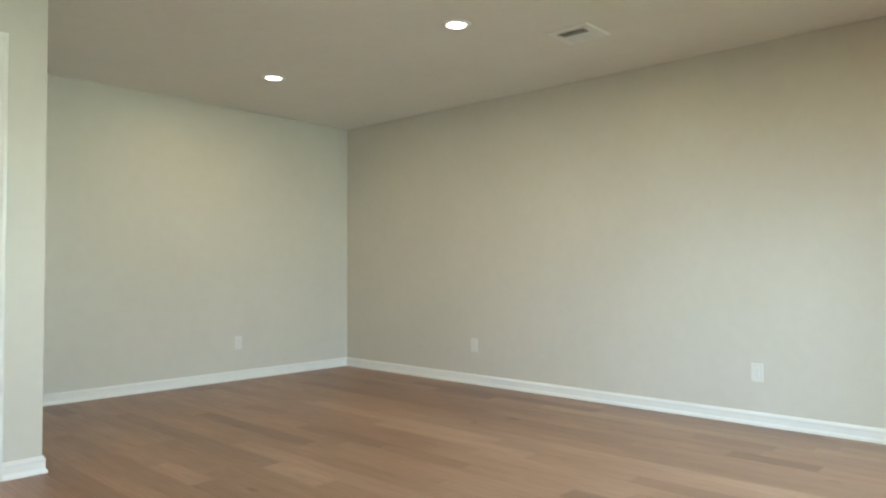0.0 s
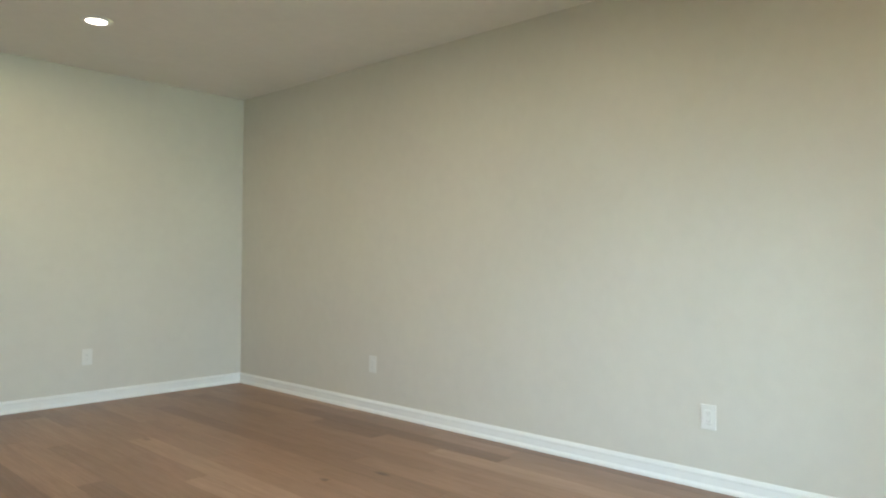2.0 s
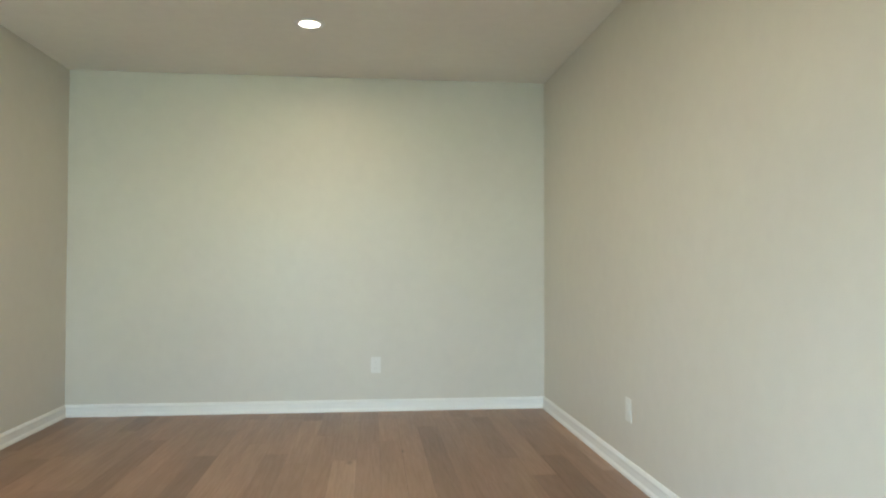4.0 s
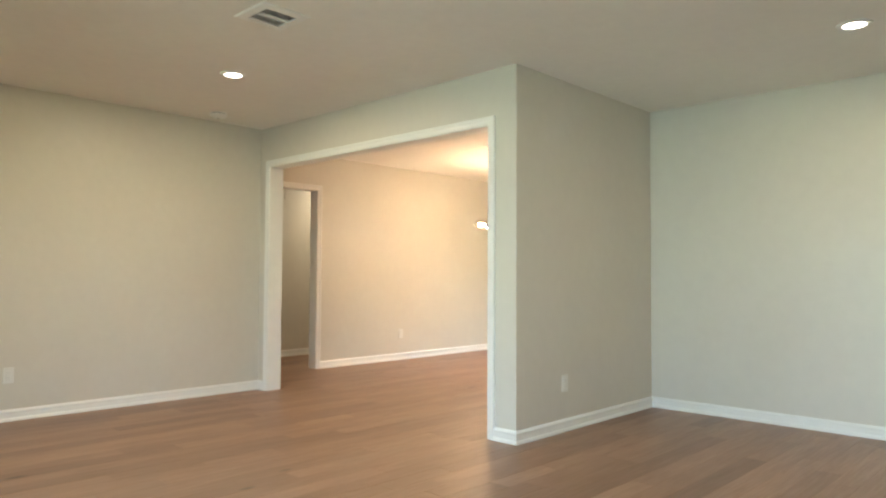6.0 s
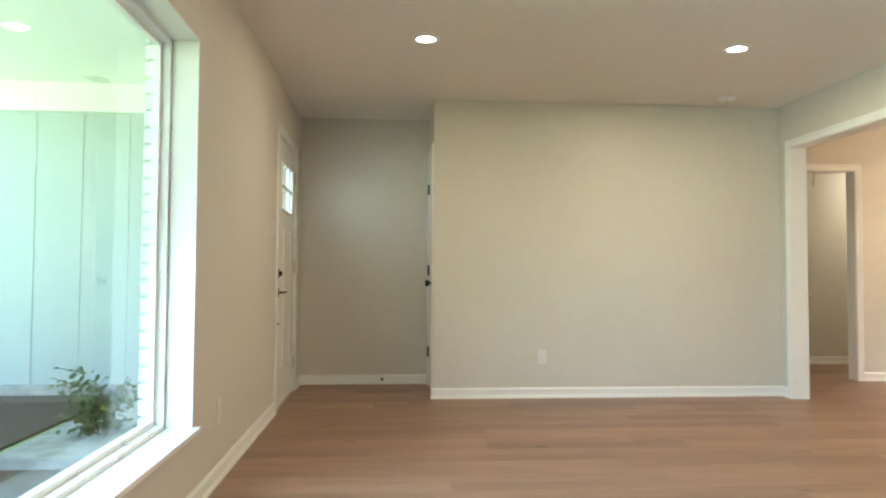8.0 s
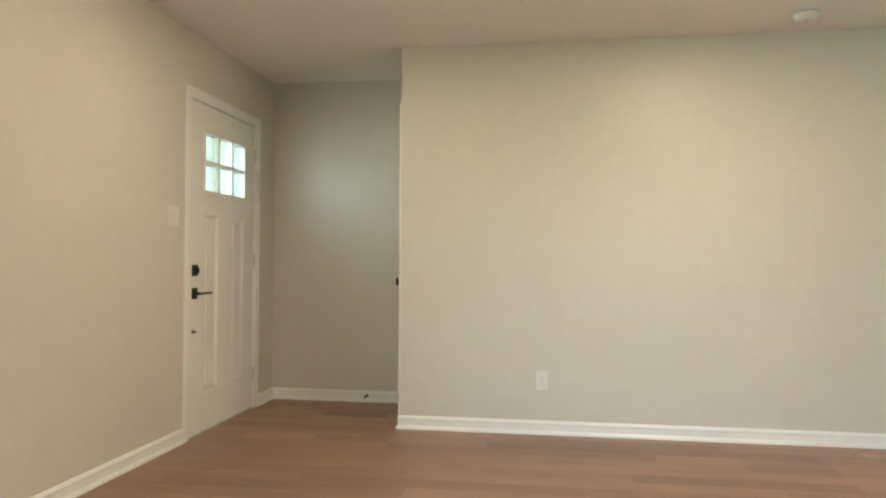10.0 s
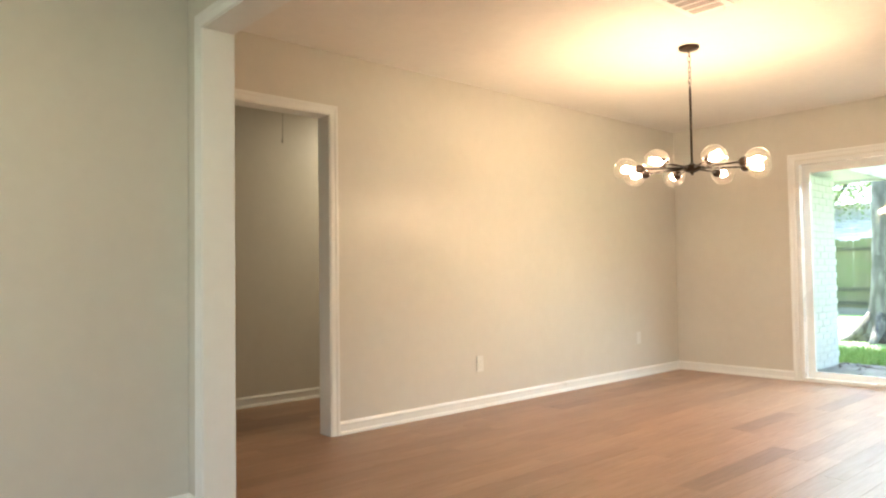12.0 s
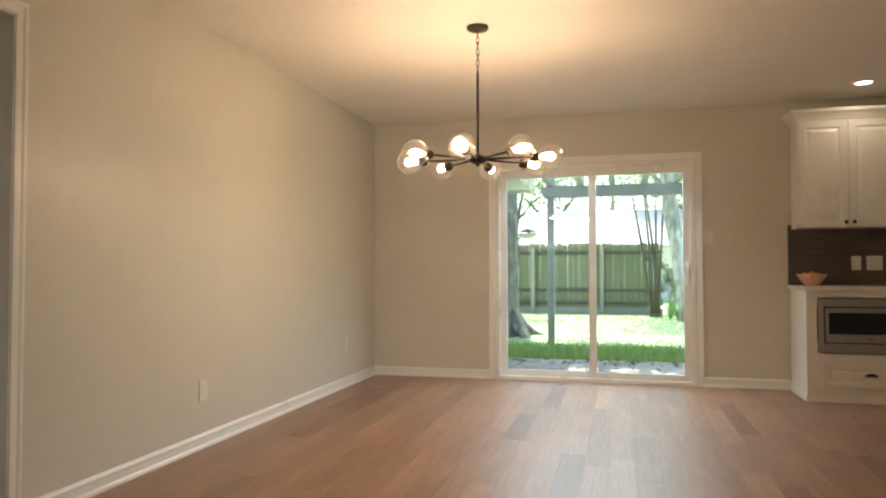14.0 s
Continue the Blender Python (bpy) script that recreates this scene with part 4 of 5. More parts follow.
def microwave():
    ob = thing("microwave", (0, 0, 0), "stainless built-in microwave with a black glass door", "microwave")
    x0, x1, z0, z1, y = 3.045, 3.745, 0.378, 0.790, KY - 0.002
    a, b, c, d = x0 + 0.038, 0.447, x1 - 0.038, 0.730
    bm = boxes((x0, y - 0.018, z0, x1, y, b), (x0, y - 0.018, d, x1, y, z1), (x0, y - 0.018, b, a, y, d), (c, y - 0.018, b, x1, y, d))
    part("trim_kit", bm, STEEL, ob, "brushed steel trim frame")
    part("gap", boxes((a, y - 0.004, b, c, y, d)), RUBBER, ob)
    s = part("door", soft_box(a + 0.010, y - 0.026, b + 0.010, c - 0.010, y - 0.005, d - 0.010, 0.003), STEEL, ob)
    part("window", soft_box(a + 0.032, y - 0.0285, 0.520, c - 0.014, y - 0.025, 0.684, 0.002, 1), BLACKGLASS, s, "black glass window")
    part("screen", boxes((a + 0.10, y - 0.0292, 0.532, c - 0.16, y - 0.0284, 0.672)), BLACKGLASS, s)
    part("badge", boxes((3.375, y - 0.0275, 0.483, 3.415, y - 0.0258, 0.490)), SLOT, s)
    part("chassis", boxes((a, y, b, c, 5.24, d)), SLOT, ob)


microwave()


def worktop():
    ob = tagged(new("worktop", mesh("worktop", soft_box(KX - 0.02, KY - 0.025, 0.846, 4.38, YF - 0.013, 0.884, 0.004), QUARTZ)), "white quartz worktop with an eased edge", "worktop")
    return ob


worktop()
splash = structure("backsplash", boxes((2.955, YF - 0.007, 0.884, 4.47, YF - 0.001, 1.39)), SLOT, "dark wood-look tile backsplash behind the counter", "backsplash")
rng = random.Random(3)
for r in range(4):
    z0 = 0.886 + r * 0.126
    x = 2.957 - (0.0 if r % 2 else 0.3)
    while x < 4.46:
        a, b = max(2.957, x), min(4.468, x + 0.597)
        if b - a > 0.03:
            part("tile", soft_box(a, YF - 0.0125, z0, b, YF - 0.006, z0 + 0.1235, 0.001, 1), TILE, splash)
        x += 0.60


def fruit_bowl():
    ob = thing("fruit_bowl", (3.085, 5.18, 0.884), "faceted peach tinted glass bowl on the worktop", "bowl")
    bm = lathe(bmesh.new(), [(0, 0.004), (0.055, 0.004), (0.085, 0.040), (0.122, 0.092), (0.118, 0.092), (0.080, 0.042), (0.052, 0.009), (0, 0.009)], 10)
    for f in bm.faces:
        f.smooth = False
    part("bowl", bm, BOWLGLASS, ob)
    part("foot", lathe(bmesh.new(), [(0, 0), (0.048, 0), (0.046, 0.0035), (0, 0.0035)], 10), BOWLGLASS, ob)


fruit_bowl()
for i, (dx, dy, dz) in enumerate(((-0.040, -0.020, 0.050), (0.040, -0.018, 0.050), (0.0, 0.044, 0.052), (0.0, -0.010, 0.080), (-0.045, 0.035, 0.070), (0.045, 0.035, 0.070))):
    bm = bmesh.new()
    bmesh.ops.create_uvsphere(bm, u_segments=18, v_segments=12, radius=0.034)
    for v in bm.verts:
        v.co *= 1 + 0.03 * noise.noise(v.co * 40 + Vector((i, 0, 0)))
        v.co.z *= 0.94
    for f in bm.faces:
        f.smooth = True
    o = tagged(new("orange", mesh("orange", bm, ORANGE)), "ripe orange lying in the glass bowl", "orange", "oranges in the bowl")
    o.matrix_world = pose(3.085 + dx, 5.18 + dy, 0.884 + dz, 20 * i, 30 * i, 0)


# ---- back garden ----
GZ = -0.11
structure("ground", boxes((-150, -150, GZ - 0.3, 150, 150, GZ)), LAWN, "lawn and ground round the house", "ground")
structure("patio", soft_box(-1.2, YF + 0.2, GZ - 0.1, 7.5, 7.36, -0.05, 0.01), CONCRETE, "grey concrete patio slab with dry leaves", "patio")


def brick_wing():
    """White painted brick wall that returns beside the patio."""
    x1 = 0.15
    wing = structure("wall_wing", boxes((-3.2, YF + 0.2, GZ, x1 - 0.012, 7.22, 2.0)), MORTAR, "white painted brick wing wall beside the patio", "wall")
    L, hb, j = 0.203, 0.062, 0.010
    meshes = {}
    z, row = GZ + 0.005, 0
    while z + hb < 2.0:
        y = YF + 0.202 - (0.106 if row % 2 else 0)
        while y < 7.22:
            a, b = max(y, YF + 0.202), min(y + L, 7.22)
            if b - a > 0.04:
                key = round(b - a, 3)
                if key not in meshes:
                    meshes[key] = mesh("brick", soft_box(0, 0, 0, 0.03, key, hb, 0.003, 1), BRICK)
                o = new("brick", meshes[key])
                o.parent = wing
                o.matrix_world = pose(x1 - 0.03 + 0.002 * rng.random(), a, z)
            y += L + j
        z += hb + j
        row += 1
    structure("eave_back", boxes((-3.6, YF + 0.2, 2.03, 0.50, 7.75, 2.06), (-3.6, 7.72, 2.0, 0.50, 7.76, 2.18), (0.49, YF + 0.2, 2.0, 0.53, 7.76, 2.18)), TRIM, "white painted eave over the brick wing", "eave")
    structure("eave_main", boxes((0.53, YF + 0.2, 2.10, 7.5, 6.5, 2.14), (0.53, 6.46, 2.06, 7.5, 6.5, 2.26)), TRIM, "white painted eave above the sliding door", "eave")


brick_wing()


def pergola():
    ob = thing("pergola", (0.576, 9.45, GZ), "grey painted wooden pergola over the patio edge", "pergola")
    part("post", soft_box(-0.05, -0.05, 0, 0.05, 0.05, 2.23, 0.006), PERGOLA, ob)
    for x in (3.4, 6.2):
        part("post", soft_box(x - 0.05, -0.05, 0, x + 0.05, 0.05, 2.23, 0.006), PERGOLA, ob)
    for y in (-0.09, 0.05):
        bm = boxes((-0.16, y, 2.21, 6.6, y + 0.04, 2.37))
        for v in bm.verts:
            if v.co.x < 0 and v.co.z < 2.3:
                v.co.x += 0.06
        part("beam", bm, PERGOLA, ob)
    for k in range(14):
        x = 0.0 + 0.45 * k
        part("rafter", boxes((x - 0.04, -2.94, 2.372, x + 0.04, 0.3, 2.51)), PERGOLA, ob)


pergola()


def fence():
    y = 17.2
    ob = thing("fence", (0, y, GZ), "mossy weathered wooden privacy fence", "fence")
    r = random.Random(5)
    variants = []
    for i in range(5):
        w, h = 0.1375, 1.80 + 0.012 * (i - 2)
        bm = boxes((0, 0, 0.14, w, 0.016, h - 0.04))
        vs = [bm.verts.new(p) for p in ((0, 0, h - 0.04), (w, 0, h - 0.04), (w - 0.03, 0, h), (0.03, 0, h), (0, 0.016, h - 0.04), (w, 0.016, h - 0.04), (w - 0.03, 0.016, h), (0.03, 0.016, h))]
        for f in ((0, 1, 2, 3), (7, 6, 5, 4), (1, 5, 6, 2), (2, 6, 7, 3), (3, 7, 4, 0)):
            bm.faces.new([vs[k] for k in f])
        variants.append(mesh("picket", bm, FENCE))
    x = -9.0
    while x < 2.50:
        o = new("picket", variants[r.randrange(5)])
        o.parent = ob
        o.matrix_basis = pose(x, 0.05 + 0.006 * r.random(), 0.01 * r.random(), 0, 0.5 * (r.random() - 0.5), 0)
        x += 0.1405 + 0.004 * r.random()
    for z in (0.27, 0.60, 1.56):
        for k in range(7):
            a = -9.38 + 1.76 * k
            part("rail", boxes((a, 0.01, z - 0.045, min(a + 1.75, 2.62), 0.048, z + 0.045)), FENCERAIL, ob)
    for k in range(7):
        a = -9.38 + 1.76 * k
        part("kickboard", boxes((a, 0.02, 0, min(a + 1.75, 2.62), 0.046, 0.15)), FENCEPOST, ob)
    for k in range(7):
        a = -9.43 + 1.76 * k
        part("post", soft_box(a - 0.05, -0.08, 0, a + 0.05, 0.012, 1.70, 0.008, 1), FENCEPOST, ob)


fence()


def bark_trunk(points, radii, sides=18, flare=0.0, seed=0):
    bm = bmesh.new()
    tube(bm, points, radii, sides)
    for v in bm.verts:
        z = v.co.z
        base = Vector(points[0])
        d = Vector((v.co.x - base.x, v.co.y - base.y, 0))
        a = math.atan2(d.y, d.x)
        k = max(0.0, 1 - (z - base.z) / 0.7)
        v.co += d * (flare * k * k * (0.8 + 0.5 * math.sin(5 * a + seed))) + d.normalized() * 0.02 * noise.noise(v.co * 4 + Vector((seed, 0, 0)))
    return bm


def crown(centre, size, count, leaf, seed, bias=0.35):
    """Many small leaf sprays in uneven clumps."""
    r = random.Random(seed)
    clumps = []
    for _ in range(max(8, count // 90)):
        a, b, c = (r.gauss(0, 0.45) for _ in range(3))
        clumps.append(Vector((centre[0] + size[0] * a, centre[1] + size[1] * b, centre[2] + size[2] * c)))
    vs, fs = [], []
    for _ in range(count):
        p = r.choice(clumps) + Vector((r.gauss(0, 1), r.gauss(0, 1), r.gauss(0, 0.8))) * bias
        q = Euler((r.uniform(-0.9, 0.9), r.uniform(-0.9, 0.9), r.uniform(0, 6.3))).to_matrix()
        s = leaf * r.uniform(0.6, 1.4)
        n = len(vs)
        vs += [p + q @ Vector(o) * s for o in ((-0.5, 0, 0), (0, -0.28, 0.06), (0.6, 0, 0), (0, 0.28, 0.06))]
        fs.append((n, n + 1, n + 2, n + 3))
    me = bpy.data.meshes.new("crown")
    me.from_pydata(vs, [], fs)
    return me


def tree(name, at, trunk, limbs, crowns, label, bark=BARK, leaf_mat=LEAF, flare=0.0, seed=0, sides=18):
    ob = thing(name, (at[0], at[1], GZ), label, "tree")
    pts, rad = trunk
    part("trunk", bark_trunk(pts, rad, sides, flare, seed), bark, ob)
    for lp, lr in limbs:
        part("limb", tube(bmesh.new(), lp, lr, 8), bark, ob)
    for i, (c, s, n, lf, b) in enumerate(crowns):
        me = crown(c, s, n, lf, seed * 10 + i, b)
        me.materials.append(leaf_mat)
        o = new("crown", me)
        o.parent = ob
    return ob


tree("oak_tree", (-0.385, 10.85),
     ([(0, 0, -0.05), (0, 0, 0.15), (0.01, 0, 0.35), (0.02, 0, 0.7), (0.04, 0, 1.3), (0.05, 0.02, 2.2), (0.02, 0.05, 3.4), (-0.1, 0.1, 5.0)], [0.275, 0.265, 0.25, 0.236, 0.222, 0.21, 0.19, 0.155]),
     [([(0.05, 0, 3.0), (0.8, 0.3, 4.0), (2.0, 0.8, 4.8)], [0.10, 0.07, 0.03]), ([(-0.05, 0, 3.4), (-1.0, 0.5, 4.4), (-2.2, 0.6, 5.2)], [0.10, 0.07, 0.03])],
     [((0.3, -0.3, 6.2), (3.4, 1.6, 1.0), 9000, 0.17, 0.5)],
     "large oak with a flared grey trunk on the lawn", flare=0.75, seed=2, sides=28)
for k, a in enumerate((20, 95, 160, 215, 265, 320)):
    c, s = math.cos(radians(a)), math.sin(radians(a))
    ob = bpy.data.objects["oak_tree"]
    part("root", tube(bmesh.new(), [(0.22 * c, 0.22 * s, 0.42), (0.36 * c, 0.36 * s, 0.16), (0.55 * c, 0.55 * s, 0.03), (0.80 * c, 0.80 * s, -0.05)], [0.07, 0.085, 0.06, 0.02], 9), BARK, ob)

tree("slender_tree", (-0.79, 15.2),
     ([(0, 0, 0), (-0.05, 0, 0.8), (0.04, 0, 1.5), (0.0, 0, 2.0), (0.12, 0, 2.7), (0.3, 0, 3.4)], [0.06, 0.055, 0.05, 0.045, 0.035, 0.02]),
     [([(0.0, 0, 1.75), (0.12, 0, 1.92), (0.34, 0, 2.00)], [0.03, 0.025, 0.015]), ([(0.0, 0, 2.1), (-0.2, 0, 2.6), (-0.5, 0.1, 3.1)], [0.03, 0.02, 0.01]), ([(0.05, 0, 2.3), (0.45, 0, 2.75), (0.8, 0.1, 3.0)], [0.025, 0.018, 0.008])],
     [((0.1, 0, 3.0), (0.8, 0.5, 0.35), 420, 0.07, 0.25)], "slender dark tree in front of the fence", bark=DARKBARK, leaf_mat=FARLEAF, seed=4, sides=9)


def bird_feeder():
    ob = thing("bird_feeder", (-0.50, 15.1, 1.80), "grey shallow bird feeder hung from a branch", "bird feeder")
    part("dish", lathe(bmesh.new(), [(0, -0.05), (0.10, -0.045), (0.22, 0.02), (0.24, 0.06), (0.22, 0.06), (0.10, -0.02), (0, -0.03)], 20), PERGOLA, ob)
    part("roof", lathe(bmesh.new(), [(0, 0.20), (0.06, 0.17), (0.20, 0.10), (0.0, 0.10)], 20), DARKBARK, ob)
    part("stem", tube(bmesh.new(), [(0, 0, -0.04), (0, 0, 0.18)], 0.008, 6), DARKBARK, ob)


bird_feeder()

tree("leaning_tree", (2.72, 14.9),
     ([(0.34, 0, 0), (0.26, 0, 0.5), (0.10, 0, 1.5), (-0.05, 0, 2.4), (-0.12, 0, 3.4), (-0.1, 0.1, 5)], [0.20, 0.18, 0.17, 0.165, 0.15, 0.12]),
     [([(-0.08, 0, 2.8), (-0.7, 0.1, 3.6), (-1.5, 0.2, 4.1)], [0.06, 0.045, 0.02])],
     [((0, 0.3, 5.4), (2.0, 1.8, 0.9), 1800, 0.18, 0.45)], "tall leaning tree, its bark coloured pale for the sun on it", bark=SUNLITBARK, flare=0.3, seed=6)
stems = []
for k, (dx, lean) in enumerate(((-0.10, -0.42), (-0.05, -0.2), (0.0, 0.02), (0.05, 0.16), (0.09, -0.3))):
    stems.append(([(dx, 0.03 * k, 0), (dx + lean * 0.25, 0.03 * k, 0.9), (dx + lean * 0.55, 0.02 * k, 1.8), (dx + lean * 1.0, 0.1, 2.9), (dx + lean * 1.3, 0.1, 3.6)], [0.040, 0.034, 0.026, 0.017, 0.008]))
tree("crape_myrtle", (2.41, 16.2), ([(0, 0, -0.02), (0, 0, 0.10)], [0.12, 0.10]), stems,
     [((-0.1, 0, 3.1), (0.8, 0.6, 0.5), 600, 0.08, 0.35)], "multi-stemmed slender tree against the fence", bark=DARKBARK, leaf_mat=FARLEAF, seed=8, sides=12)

for k, (x, y, zc, sx, sz, n) in enumerate(((-7.0, 27, 5.2, 3.0, 2.2, 2600), (-1.5, 31, 6.0, 3.4, 2.6, 2800), (4.5, 29, 5.6, 3.0, 2.4, 2600), (10.5, 30, 5.6, 3.4, 2.4, 2400), (-13, 24, 4.8, 3.0, 2.2, 1800), (1.2, 38, 8.0, 5.0, 3.0, 2600))):
    tree("garden_tree", (x, y), ([(0, 0, 0), (0.05, 0, 2), (0, 0, 4.2), (0.1, 0, 5.5)], [0.22, 0.18, 0.14, 0.08]),
         [([(0, 0, 3), (0.9, 0, 4.2), (1.6, 0.2, 5)], [0.09, 0.06, 0.02]), ([(0, 0, 3.2), (-1.0, 0, 4.3), (-1.7, 0.2, 5)], [0.09, 0.06, 0.02])],
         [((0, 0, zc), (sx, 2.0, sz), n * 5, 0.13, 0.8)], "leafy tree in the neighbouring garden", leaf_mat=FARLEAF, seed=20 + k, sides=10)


def neighbour():
    ob = thing("neighbour_house", (1.0, 24.0, GZ), "low neighbouring house with a pale grey shingle roof", "house")
    part("wall", boxes((-8, 0.8, 0, 9, 7, 2.3)), BRICK, ob)
    bm = bmesh.new()
    a = [bm.verts.new(p) for p in ((-8.6, 0, 1.95), (9.6, 0, 1.95), (9.6, 4, 3.55), (-8.6, 4, 3.55), (9.6, 8, 1.95), (-8.6, 8, 1.95))]
    for f in ((0, 1, 2, 3), (3, 2, 4, 5), (1, 4, 2), (0, 3, 5), (0, 5, 4, 1)):
        bm.faces.new([a[i] for i in f])
    roof = part("roof", bm, SHINGLE, ob)
    for k in range(14):
        t = k / 14
        part("shingle_course", boxes((-8.6, 4 * t, 1.95 + 1.6 * t + 0.012, 9.6, 4 * t + 0.29, 1.95 + 1.6 * t + 0.03)), SHINGLE, roof)


neighbour()


def strap_plant(at, seed):
    ob = thing("strap_plant", at, "green strap-leaved plant at the foot of the fence", "plant")
    r = random.Random(seed)
    for k in range(26):
        a, l, e = r.uniform(0, 6.28), r.uniform(0.4, 0.75), r.uniform(0.15, 0.45)
        c, s = math.cos(a), math.sin(a)
        bm = bmesh.new()
        rows = []
        for i in range(5):
            t = i / 4
            p = Vector((c * e * t, s * e * t, l * (t - 0.45 * t * t * e * 2)))
            w = 0.016 * (1 - t) + 0.002
            rows.append((bm.verts.new(p + Vector((-s * w, c * w, 0))), bm.verts.new(p + Vector((s * w, -c * w, 0)))))
        for p, q in zip(rows, rows[1:]):
            bm.faces.new((p[0], p[1], q[1], q[0]))
        part("leaf", bm, STRAPLEAF, ob)


strap_plant((2.68, 15.5, GZ), 1)
strap_plant((2.86, 15.9, GZ), 2)


def grass_field(name, x0, y0, x1, y1, count, h0, h1, seed, label, blade):
    r = np.random.default_rng(seed)
    x, y = r.uniform(x0, x1, count), r.uniform(y0, y1, count)
    a, h, b = r.uniform(0, 6.283, count), r.uniform(h0, h1, count), r.uniform(0.1, 0.6, count)
    w = 0.005 + 0.0003 * (y - 7)
    c, s = np.cos(a), np.sin(a)
    z = np.full(count, GZ - 0.005)
    v = np.empty((count, 5, 3))
    v[:, 0] = np.stack([x - s * w, y + c * w, z], 1)
    v[:, 1] = np.stack([x + s * w, y - c * w, z], 1)
    v[:, 2] = np.stack([x + s * w * 0.8 + c * h * b * 0.3, y - c * w * 0.8 + s * h * b * 0.3, z + h * 0.55], 1)
    v[:, 3] = np.stack([x - s * w * 0.8 + c * h * b * 0.3, y + c * w * 0.8 + s * h * b * 0.3, z + h * 0.55], 1)
    v[:, 4] = np.stack([x + c * h * b, y + s * h * b, z + h], 1)
    base = 5 * np.arange(count)
    faces = [(int(i), int(i) + 1, int(i) + 2, int(i) + 3) for i in base] + [(int(i) + 3, int(i) + 2, int(i) + 4) for i in base]
    me = bpy.data.meshes.new(name)
    me.from_pydata(v.reshape(-1, 3).tolist(), [], faces)
    me.materials.append(blade)
    tagged(new(name, me), label, "grass", kind="stuff")


grass_field("grass_edge", -2.0, 7.37, 5.0, 9.1, 17500, 0.05, 0.14, 11, "longer green grass along the patio edge", BLADE)
grass_field("grass", -6.0, 9.0, 8.0, 17.0, 30000, 0.02, 0.045, 12, "short sunlit lawn grass", SHORTBLADE)


def litter():
    r = random.Random(9)
    vs, fs = [], []
    for _ in range(420):
        p = Vector((r.uniform(-0.6, 4.5), r.uniform(6.0, 7.34) if r.random() < 0.5 else r.uniform(6.9, 7.34), -0.046))
        q = Euler((r.uniform(-0.4, 0.4), r.uniform(-0.4, 0.4), r.uniform(0, 6.3))).to_matrix()
        s, n = r.uniform(0.02, 0.05), len(vs)
        vs += [p + q @ Vector(o) * s for o in ((-1, 0, 0.1), (0, -0.4, 0.1), (1, 0, 0.25), (0, 0.4, 0.1))]
        fs.append((n, n + 1, n + 2, n + 3))
    me = bpy.data.meshes.new("leaf_litter")
    me.from_pydata(vs, [], fs)
    me.materials.append(DARKBARK)
    tagged(new("leaf_litter", me), "dry brown leaves scattered over the patio", "leaf litter", kind="stuff")


litter()

# ---- front porch ----
def porch():
    wall = structure("wall_porch", boxes((-1.05, -9.5, GZ - 0.05, -0.85, YW - FT, 2.50)), SIDING, "pale painted panel wall beside the front porch", "wall")
    for k in range(12):
        y = -9.4 + 0.41 * k
        part("batten", boxes((-0.85, y, 0.0, -0.845, y + 0.04, 2.46)), SIDING, wall)
    structure("trim_porch", boxes((-0.85, -9.5, 2.46, -0.80, YW - FT, 2.72)), TRIM, "white frieze board under the porch ceiling", "trim")
    structure("porch_footing", boxes((-0.86, -9.5, GZ - 0.02, -0.82, YW - FT, 0.0)), CONCRETE, "grey concrete footing of the porch wall", "footing")
    # both slabs reach out further than known, added depth to shade wall and window
    structure("ceiling_porch", boxes((-1.05, -7.4, 2.72, 1.9, YW - FT, 2.78), (1.9, -6.3, 2.72, 7.5, YW - FT, 2.78)), TRIM, "pale painted porch ceiling, extended unseen to shade the front", "ceiling")
    structure("porch_slab", soft_box(-0.82, -5.5, GZ - 0.1, 1.6, YW - FT, -0.03, 0.01), CONCRETE, "concrete porch slab in front of the entry door", "porch")
    structure("garden_bed", boxes((1.6, -5.7, GZ - 0.05, 6.5, YW - FT, GZ + 0.02), (-0.82, -7.0, GZ - 0.05, 6.5, -5.7, GZ + 0.02)), MULCH, "dark mulch bed under the front window", "garden bed")
    structure("trim_corner", boxes((-0.85, -5.43, 0.0, -0.822, YW - FT - 0.06, 2.46)), TRIM, "white corner board on the porch wall", "trim")
    # brick veneer beside the window and door
    ven = structure("brick_veneer", boxes((EX1 + 0.06, YW - FT - 0.04, GZ, WX0 - 0.02, YW - FT, 2.72)), MORTAR, "white painted brick veneer beside the front window", "wall")
    L, hb, j = 0.203, 0.062, 0.010
    shared = {}
    z, row = GZ + 0.005, 0
    while z + hb < 2.7:
        x = WX0 - 0.005 + (0.106 if row % 2 else 0)
        while x > EX1 + 0.1:
            a, b = max(x - L, EX1 + 0.06), min(x, WX0 - 0.005)
            if b - a > 0.04:
                key = round(b - a, 3)
                if key not in shared:
                    shared[key] = mesh("brick", soft_box(0, 0, 0, key, 0.056, hb, 0.009, 2), BRICK)
                o = new("brick", shared[key])
                o.parent = ven
                o.matrix_world = pose(a, YW - FT - 0.058, z)
            x -= L + j
        z += hb + j
        row += 1


porch()


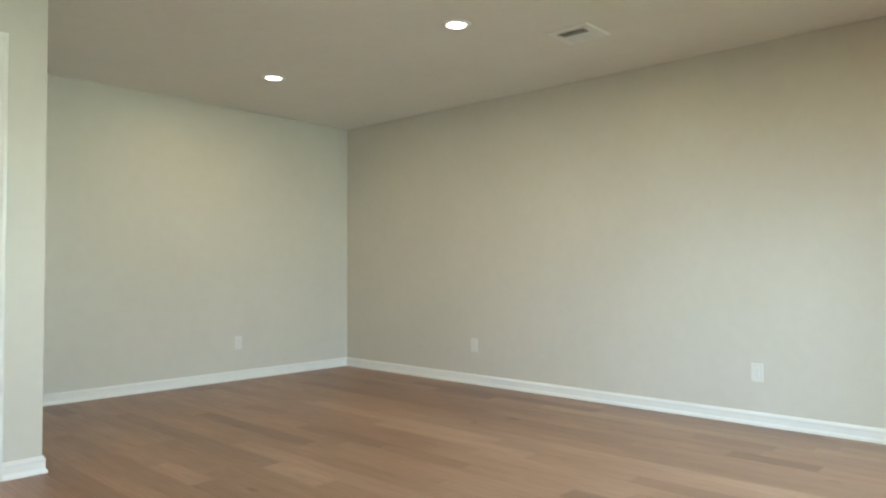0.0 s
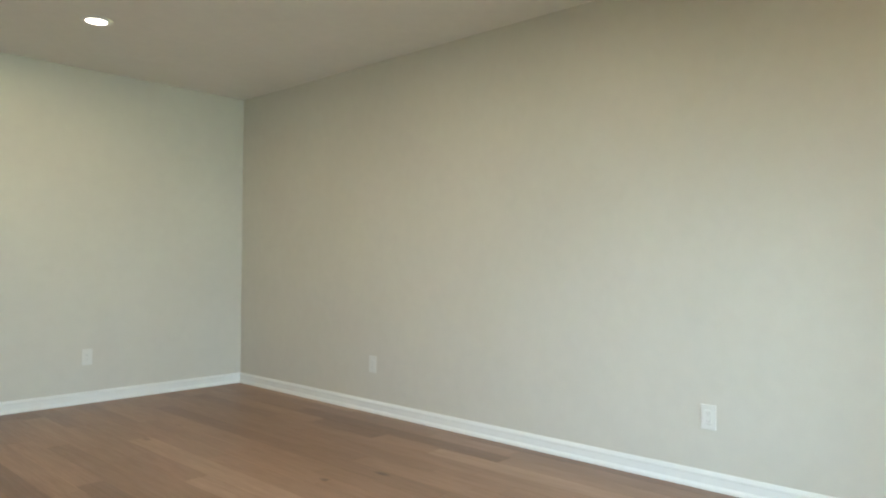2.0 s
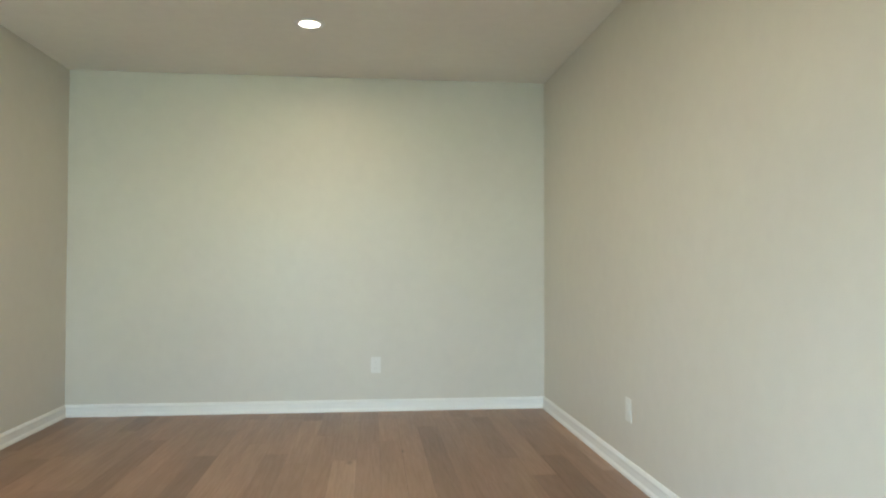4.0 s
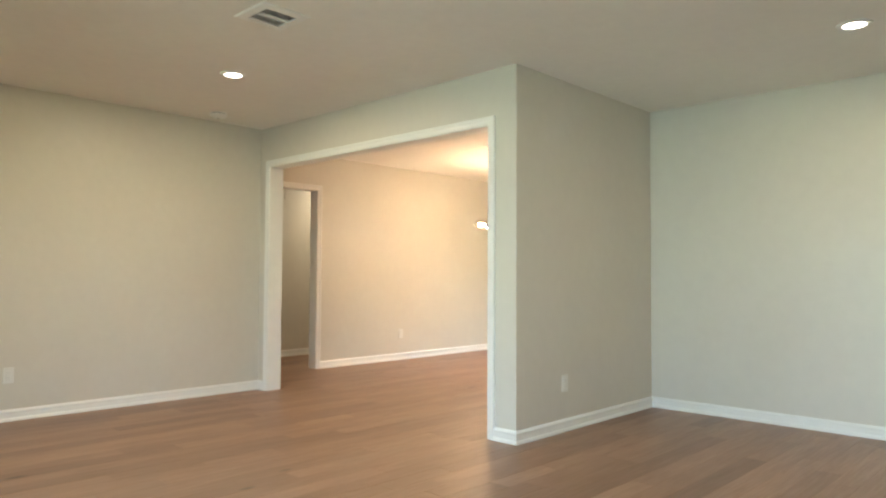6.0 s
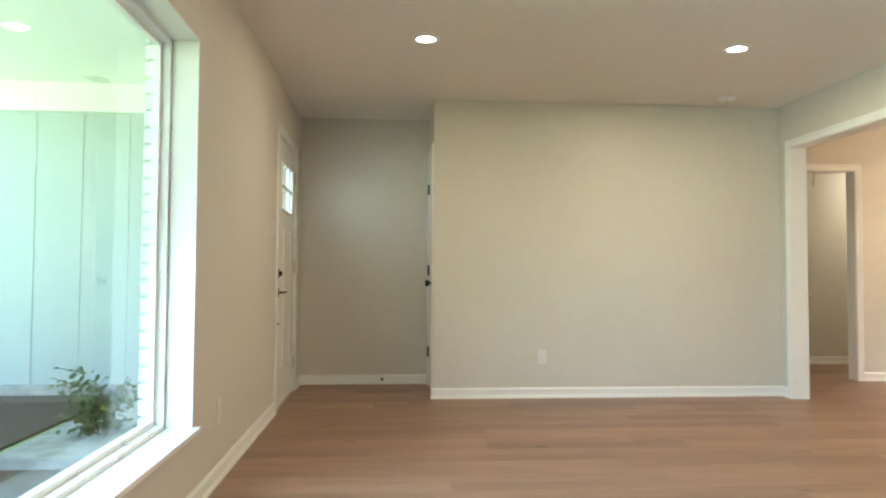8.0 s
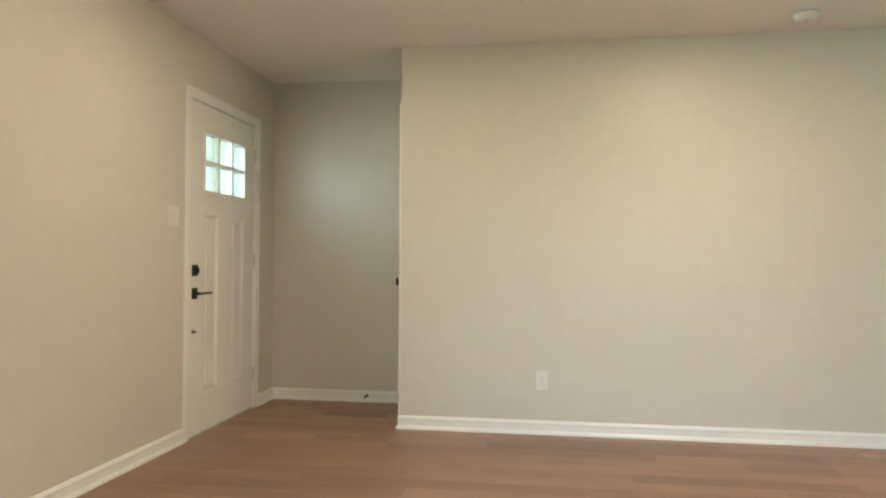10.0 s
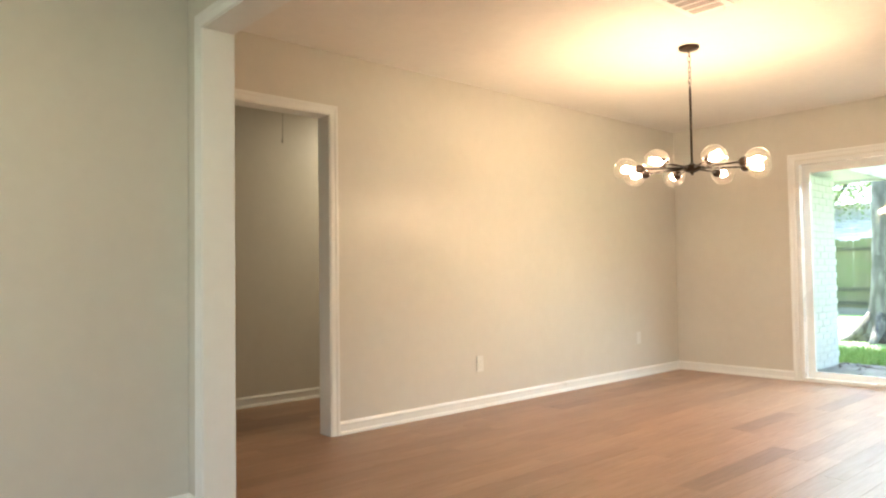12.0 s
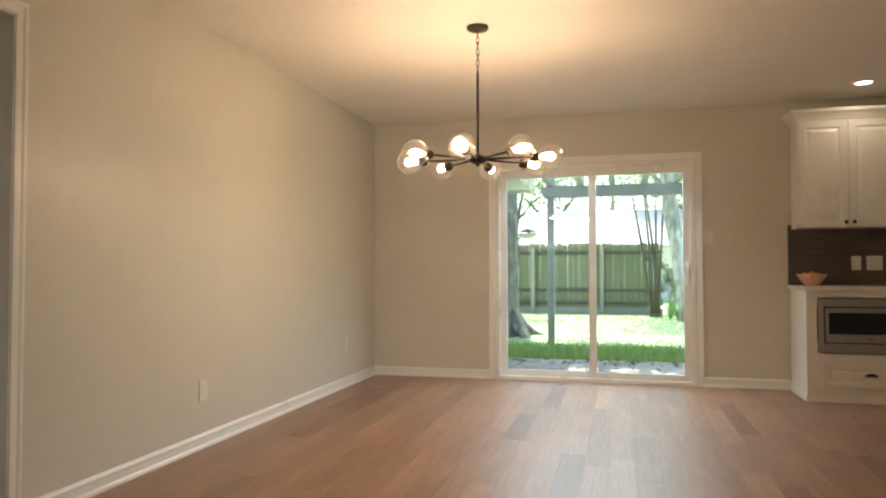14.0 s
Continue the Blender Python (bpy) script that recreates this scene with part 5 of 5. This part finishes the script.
def shrub(at, size, count, seed, label="small green leafy shrub in the front bed"):
    ob = thing("shrub", at, label, "shrub")
    r = random.Random(seed)
    for k in range(9):
        a, l = r.uniform(0, 6.28), r.uniform(0.6, 1.0) * size
        part("stem", tube(bmesh.new(), [(0, 0, 0), (0.2 * l * math.cos(a), 0.2 * l * math.sin(a), 0.5 * l), (0.45 * l * math.cos(a), 0.45 * l * math.sin(a), l)], [0.008, 0.006, 0.003], 5), DARKBARK, ob)
    me = crown((0, 0, 0.55 * size), (0.42 * size, 0.42 * size, 0.45 * size), count, 0.05, seed, 0.07)
    me.materials.append(SHRUBLEAF)
    o = new("leaves", me)
    o.parent = ob


shrub((0.95, -5.15, GZ), 0.42, 700, 31)
for k, x in enumerate((2.95, 3.75, 4.6)):
    shrub((x, 17.3 + 0.2 * k, GZ), 1.75, 5000, 70 + k, "tall dark green bush at the end of the fence")
for k, (x, y, sz) in enumerate(((2.2, -6.3, 0.5), (3.6, -6.4, 0.55), (5.2, -6.3, 0.5))):
    shrub((x, y, GZ), sz, 700, 40 + k)
for k, (x, y) in enumerate(((-6, -24), (2, -27), (9, -25), (16, -22))):
    tree("street_tree", (x, y), ([(0, 0, 0), (0.05, 0, 2), (0, 0, 4.2), (0.1, 0, 5.5)], [0.25, 0.2, 0.16, 0.08]), [],
         [((0, 0, 5.0), (3.2, 2.2, 2.0), 2200, 0.36, 0.7)], "leafy tree across the front garden", leaf_mat=FARLEAF, seed=60 + k, sides=10)


# ---- floor planks ----
def planks():
    w, t = 0.1275, 0.013
    r = random.Random(17)
    lengths = [0.45, 0.6, 0.75, 0.9, 1.05, 1.2, 1.5, 1.8]

    def plank(bm_list, l):
        e = 0.0007
        v = [(0.0002, 0.0002, -t), (w - 0.0002, 0.0002, -t), (w - 0.0002, l - 0.0002, -t), (0.0002, l - 0.0002, -t),
             (0.0002, 0.0002, -e), (w - 0.0002, 0.0002, -e), (w - 0.0002, l - 0.0002, -e), (0.0002, l - 0.0002, -e),
             (e, e, 0), (w - e, e, 0), (w - e, l - e, 0), (e, l - e, 0)]
        f = [(0, 1, 5, 4), (1, 2, 6, 5), (2, 3, 7, 6), (3, 0, 4, 7), (4, 5, 9, 8), (5, 6, 10, 9), (6, 7, 11, 10), (7, 4, 8, 11), (8, 9, 10, 11)]
        return v, f

    shared = {}
    for l in lengths:
        me = bpy.data.meshes.new("plank")
        v, f = plank(None, l)
        me.from_pydata(v, [], f)
        me.materials.append(OAK)
        shared[l] = me
    vs, fs, count = [], [], 0
    x = XH - 0.02
    spots = []
    while x < XR:
        hall = x < XV - 0.1
        y0, y1 = (-0.5, 4.1) if hall else (YW - 0.08, YF + 0.08)
        y = y0
        first = True
        while y < y1 - 0.01:
            l = r.choice(lengths)
            if first:
                l *= 0.25 + 0.75 * r.random()
                first = False
            l = min(l, y1 - y)
            spots.append((x, y, l))
            y += l
        x += w
    # planks of the stretch that is walked come first
    near = lambda s: (1.4 < s[0] + 0.06 < 6.2 and -3.6 < s[1] + s[2] / 2 < 1.0) or (0 < s[0] < 2.8 and 1.0 <= s[1] + s[2] / 2 < 2.6)
    for sx, sy, l in spots:
        if l in shared and near((sx, sy, l)) and count < 300:
            o = new("plank", shared[l])
            o.parent = FLOOR
            o.matrix_basis = pose(sx, sy, 0.0002 * (count % 3))
            count += 1
        else:
            v, f = plank(None, l)
            n = len(vs)
            vs += [(a + sx, b + sy, c) for a, b, c in v]
            fs += [tuple(i + n for i in q) for q in f]
    me = bpy.data.meshes.new("planks")
    me.from_pydata(vs, [], fs)
    me.materials.append(OAK)
    o = tagged(new("planks", me), kind="stuff")
    o.parent = FLOOR


planks()
